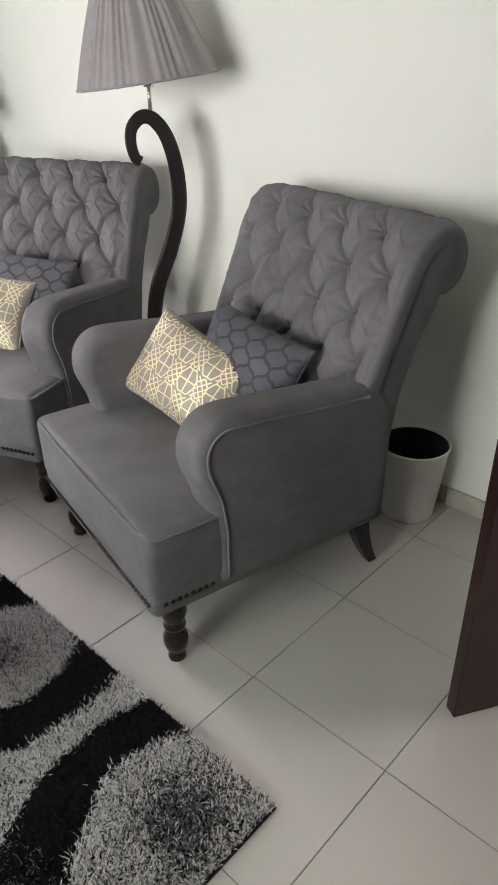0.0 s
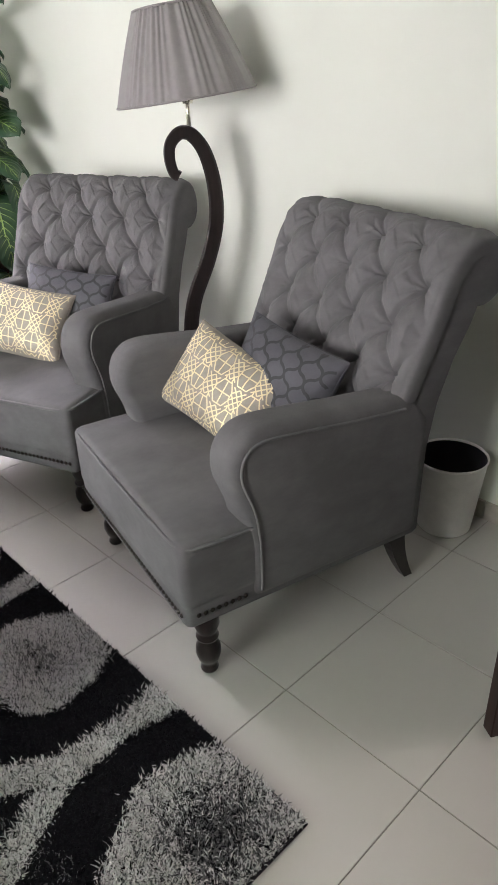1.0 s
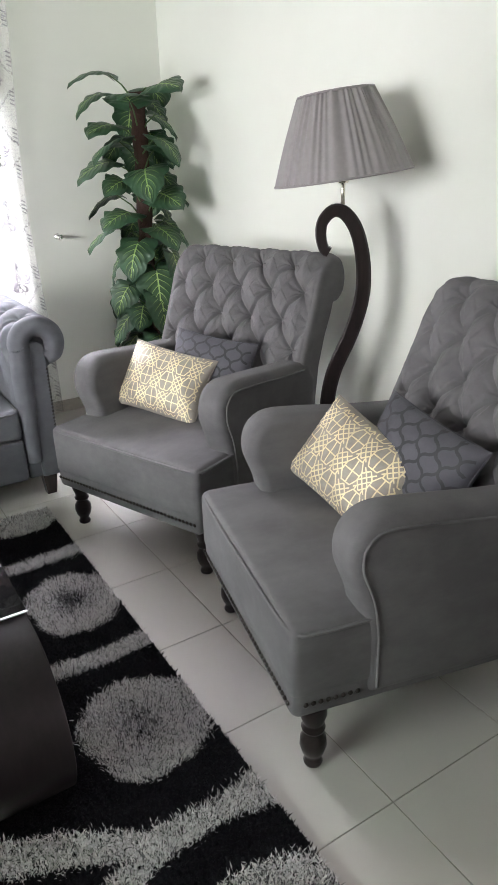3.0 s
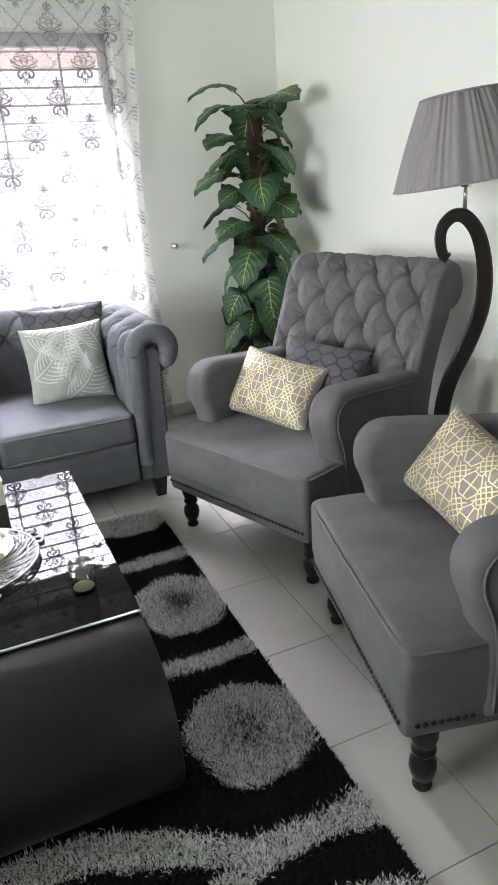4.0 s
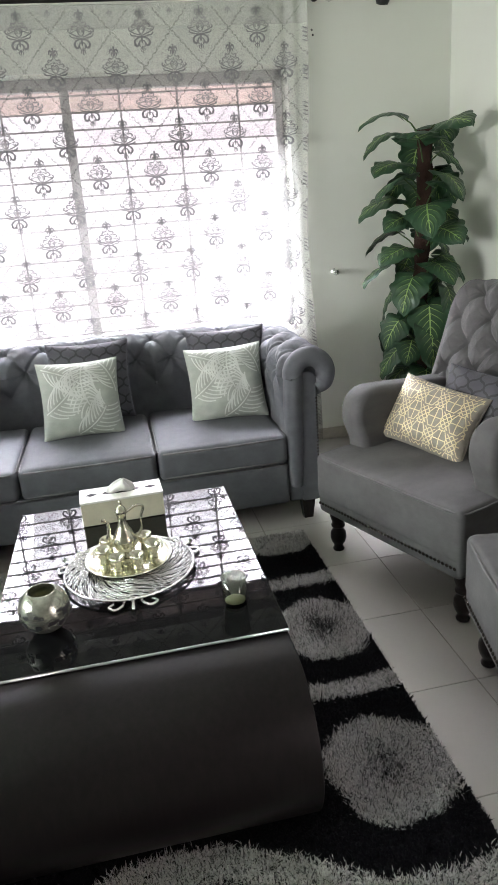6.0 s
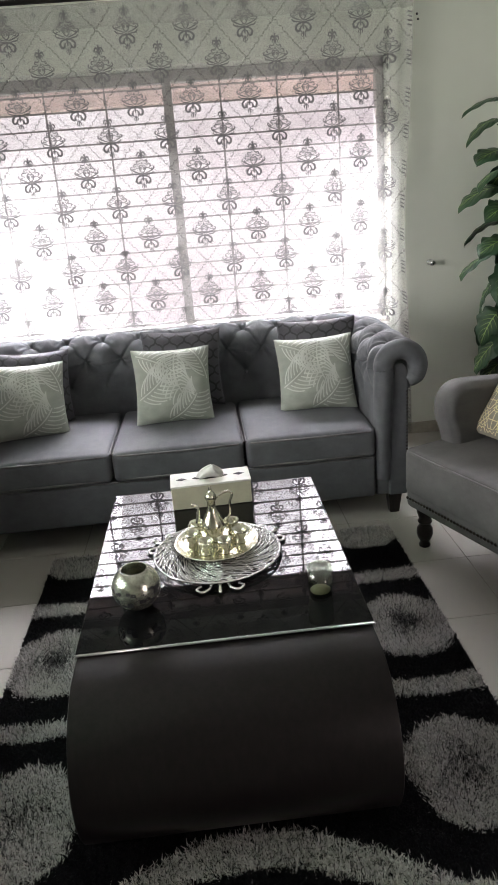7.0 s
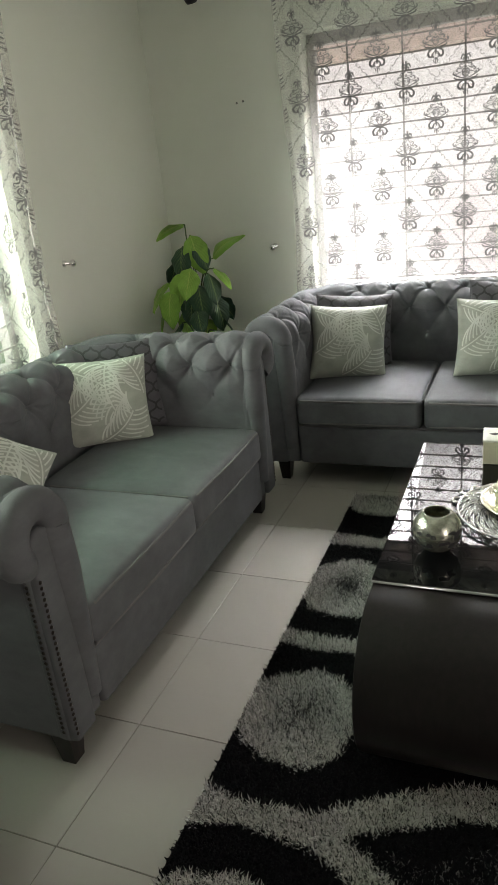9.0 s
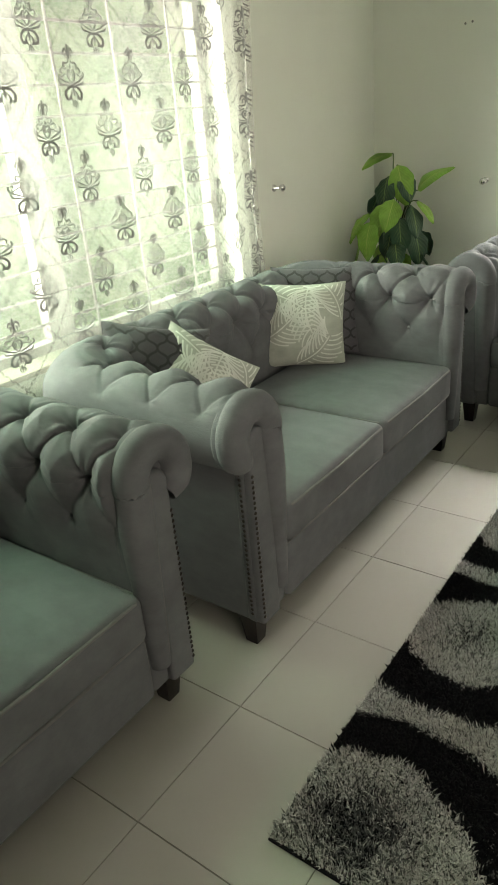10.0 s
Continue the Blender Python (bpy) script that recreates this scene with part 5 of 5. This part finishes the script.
def tissue_box():
    t = thing("tissue_box", pose(-1.05, 1.515, Z, 0, 0, 2), "cream lacquered tissue box with a white tissue pulled out", "tissue box")
    part("box_body", block((0.145, 0.062, 0.043), 0.004, 2, 1, (0, 0, 0.044)), M["box"], t, smooth=False)
    top = part("box_lid", block((0.147, 0.064, 0.004), 0.002, 2, 1, (0, 0, 0.090)), M["box_top"], t, smooth=False)
    part("slot", ring_lathe([(0.001, 0), (1.0, 0)], 28), M["black"], top, m=Matrix.Translation((0, 0, 0.0946)) @ Matrix.Diagonal((0.066, 0.018, 1, 1)))
    dia = prism([(-0.020, 0), (0, -0.012), (0.020, 0), (0, 0.012)], (0.0940, 0.0950), 2)
    for s in (-1, 1):
        part("diamond_inlay", moved(dia, Matrix.Translation((s * 0.106, 0, 0))), M["charcoal_print"], top, smooth=False)
    u, v = np.meshgrid(np.linspace(0, 2 * np.pi, 40, endpoint=False), np.linspace(0, 1, 12), indexing="ij")
    fold = 1 + 0.22 * np.sin(u * 5 + 2 * v) * (0.3 + 0.7 * v)
    P = np.stack([(0.050 - 0.046 * v ** 1.4) * fold * np.cos(u) + 0.012 * v, (0.014 + 0.016 * np.sin(v * np.pi)) * fold * np.sin(u) * (1 - 0.8 * v ** 3), 0.094 + 0.045 * v ** 0.8 + 0.004 * np.sin(u * 3)], -1)
    part("tissue", sheet(P, close_u=True), M["tissue"], t)


def candle_ball():
    t = thing("candle_holder", pose(-1.275, 0.835, Z), "round mercury-glass candle holder with a cream candle", "candle holder")
    r = 0.068
    out = [(r * math.sin(a), r - r * 0.97 * math.cos(a)) for a in np.radians(np.linspace(20, 146, 22))]
    part("ball", ring_lathe([(0.001, 0.003)] + [(x, z - 0.0) for x, z in out] + [(x - 0.004, z) for x, z in out[::-1]] + [(0.001, 0.010)], 36), M["mercury"], t)
    part("candle", ring_lathe([(0.001, 0.072), (0.030, 0.072), (0.034, 0.076), (0.034, 0.03), (0.001, 0.02)], 24), M["wax"], t)
    rnd, bits = random.Random(3), []
    for k in range(80):
        a, h = rnd.uniform(0, 6.28), rnd.uniform(-0.55, 0.25)
        n = Vector((math.cos(a) * math.cos(h), math.sin(a) * math.cos(h), math.sin(h)))
        s = rnd.uniform(0.004, 0.010)
        bits.append(moved(([(-s, -s * 0.6, 0.0008), (s, -s * 0.6, 0.0008), (s * 0.8, s * 0.6, 0.0008), (-s * 0.7, s * 0.7, 0.0008)], [(0, 1, 2, 3)]), Matrix.Translation(n * r * 0.985 + Vector((0, 0, r))) @ n.to_track_quat("Z", "Y").to_matrix().to_4x4()))
    tagged(part("mosaic", fused(*bits), M["charcoal_print"], t, "dark mosaic flecks"), kind="stuff")


def tumbler():
    t = thing("glass_tumbler", pose(-0.767, 0.805, Z), "small clear glass tumbler on the black glass top", "glass")
    part("glass_wall", ring_lathe([(0.001, 0.0), (0.030, 0.0), (0.032, 0.003), (0.036, 0.085), (0.034, 0.085), (0.030, 0.012), (0.001, 0.010)], 32), M["tumbler"], t)
    part("candle", ring_lathe([(0.001, 0.0105), (0.027, 0.0105), (0.028, 0.013), (0.001, 0.013)], 20), M["wax"], t)


cake_stand()
tray()
coffee_pot()
cup = small_cup(pose(STAND[0] - 0.075, STAND[1] + 0.030, Z + LIFT + 0.0125, 0, 0, 200))
for dx, dy, turn in ((-0.035, -0.070, 250), (0.026, -0.072, 300), (0.080, -0.012, 10), (0.056, 0.062, 60), (-0.062, 0.066, 150)):
    copy_thing(cup, pose(STAND[0] + dx * 0.96, STAND[1] + 0.035 + dy * 0.96, Z + LIFT + 0.0125, 0, 0, turn))
tissue_box()
candle_ball()
tumbler()


# ---- bin, door and wall things ----
def waste_bin():
    t = thing("waste_bin", pose(0.962, 0.11, 0), "round brushed metal waste bin with black inside, by the wall", "bin")
    part("bucket", ring_lathe([(0.001, 0.002), (0.092, 0.002), (0.095, 0.006), (0.122, 0.278), (0.125, 0.280), (0.125, 0.287), (0.121, 0.288), (0.119, 0.280)], 40), M["steel"], t)
    part("lining", ring_lathe([(0.1205, 0.282), (0.1185, 0.272), (0.092, 0.012), (0.001, 0.010)], 40), M["black"], t)


def door_leaf():
    # the leaf stands ajar, hinged at the east wall
    t = thing("door_1", pose(0.235, -0.470, 0, 0, 0, -31.3), "dark mahogany door standing open into the room", "door", "", "structure")
    W, H, T = 0.985, 2.04, 0.038
    part("door_panel", block((W / 2, T / 2, H / 2), 0.003, 2, 1, (W / 2, T / 2, H / 2 + 0.008)), M["door"], t, smooth=False)
    for z0, z1 in ((0.16, 0.90), (1.02, 1.90)):
        for side in (-0.004, T + 0.004):
            fr = [block((W / 2 - 0.14, 0.005, 0.010), 0.003, 2, 1, (W / 2, side, z)) for z in (z0, z1)]
            fr += [block((0.010, 0.005, (z1 - z0) / 2), 0.003, 2, 1, (x, side, (z0 + z1) / 2)) for x in (0.14, W - 0.14)]
            part("moulding", fused(*fr), M["door"], t, smooth=False)
    for side in (-1, 1):
        y = T / 2 + side * 0.045
        part("handle", fused(tube([(0.06, T / 2, 1.0), (0.06, y, 1.0), (0.17, y, 1.0)], 0.009, 8)), M["chrome"], t)
    jamb = thing("door_frame", pose(0, 0, 0), "dark wooden door frame in the east wall", "door frame", "", "structure")
    for y in (DOORWAY[0] + 0.022, DOORWAY[1] - 0.022):
        part("jamb", block((0.115, 0.02, 1.03), 0.003, 1, 1, (X_E + 0.1, y, 1.032)), M["door"], jamb, smooth=False)
    part("head", block((0.115, (DOORWAY[1] - DOORWAY[0]) / 2 - 0.003, 0.008), 0.003, 1, 1, (X_E + 0.1, (DOORWAY[0] + DOORWAY[1]) / 2, 2.071)), M["door"], jamb, smooth=False)


def knob(m):
    t = thing("curtain_tieback", m, "small chrome curtain tieback knob on the wall", "hook", "curtain tiebacks")
    part("plate", ring_lathe([(0.001, 0.0), (0.018, 0.0), (0.018, 0.004), (0.008, 0.007), (0.006, 0.045), (0.001, 0.045)], 18), M["chrome"], t)
    part("ball", ring_lathe([(0.001, 0.040), (0.012, 0.043), (0.019, 0.052), (0.019, 0.060), (0.012, 0.068), (0.001, 0.071)], 18), M["chrome"], t)


def spotlight(m):
    t = thing("spotlight", m, "small black wall spotlight on a chrome bracket, switched off", "spotlight", "wall spotlights")
    part("mount", ring_lathe([(0.001, 0.0), (0.035, 0.0), (0.036, 0.008), (0.020, 0.014), (0.007, 0.016), (0.007, 0.07), (0.001, 0.07)], 20), M["chrome"], t)
    part("cap", moved(ring_lathe([(0.001, -0.082), (0.014, -0.080), (0.024, -0.070), (0.028, -0.056), (0.001, -0.050)], 24), pose(0, -0.02, 0.085, 115)), M["chrome"], t, "chrome cap")
    body = ring_lathe([(0.026, -0.058), (0.033, -0.045), (0.038, -0.015), (0.040, 0.015), (0.037, 0.042), (0.031, 0.056), (0.027, 0.056), (0.030, 0.040), (0.001, 0.034)], 24)
    part("lamp_head", moved(body, pose(0, -0.02, 0.085, 115)), M["black"], t)


waste_bin()
door_leaf()
for x in (0.355, -2.55):
    knob(pose(x, Y_N, 1.067, 90))
knob(pose(X_W, 2.09, 1.175, 90, 0, 90))
spotlight(pose(0.655, Y_N, 2.53, 90))
spotlight(pose(-2.90, Y_N, 2.50, 90))
plug = mesh("wall_plug", *ring_lathe([(0.001, 0.0015), (0.005, 0.0015), (0.006, 0)], 10))
for x, z in ((-2.715, 1.895), (-2.675, 1.90), (0.272, 2.36), (0.278, 2.335)):
    ob = tagged(part("wall_plug", plug, M["black"], m=pose(x, Y_N, z, 90)), "small dark screw hole in the painted wall", "screw hole", "screw holes")


# ---- floor tiles ----
S = 0.42
tile_mesh = mesh("floor_tile", *block((S / 2 - 0.0014, S / 2 - 0.0014, 0.004), 0.0012, 1, 1), smooth=False, weld=1e-5)
tile_mesh.materials.append(M["tile"])
for i in range(-9, 7):
    for j in range(-12, 9):
        x, y = (i + 0.5) * S, (j + 0.5) * S
        if X_W - 0.2 < x < X_E + 0.25 and Y_S - 0.2 < y < Y_N + 0.2:
            part("floor_tile", tile_mesh, None, floor, m=pose(x, y, -0.004))
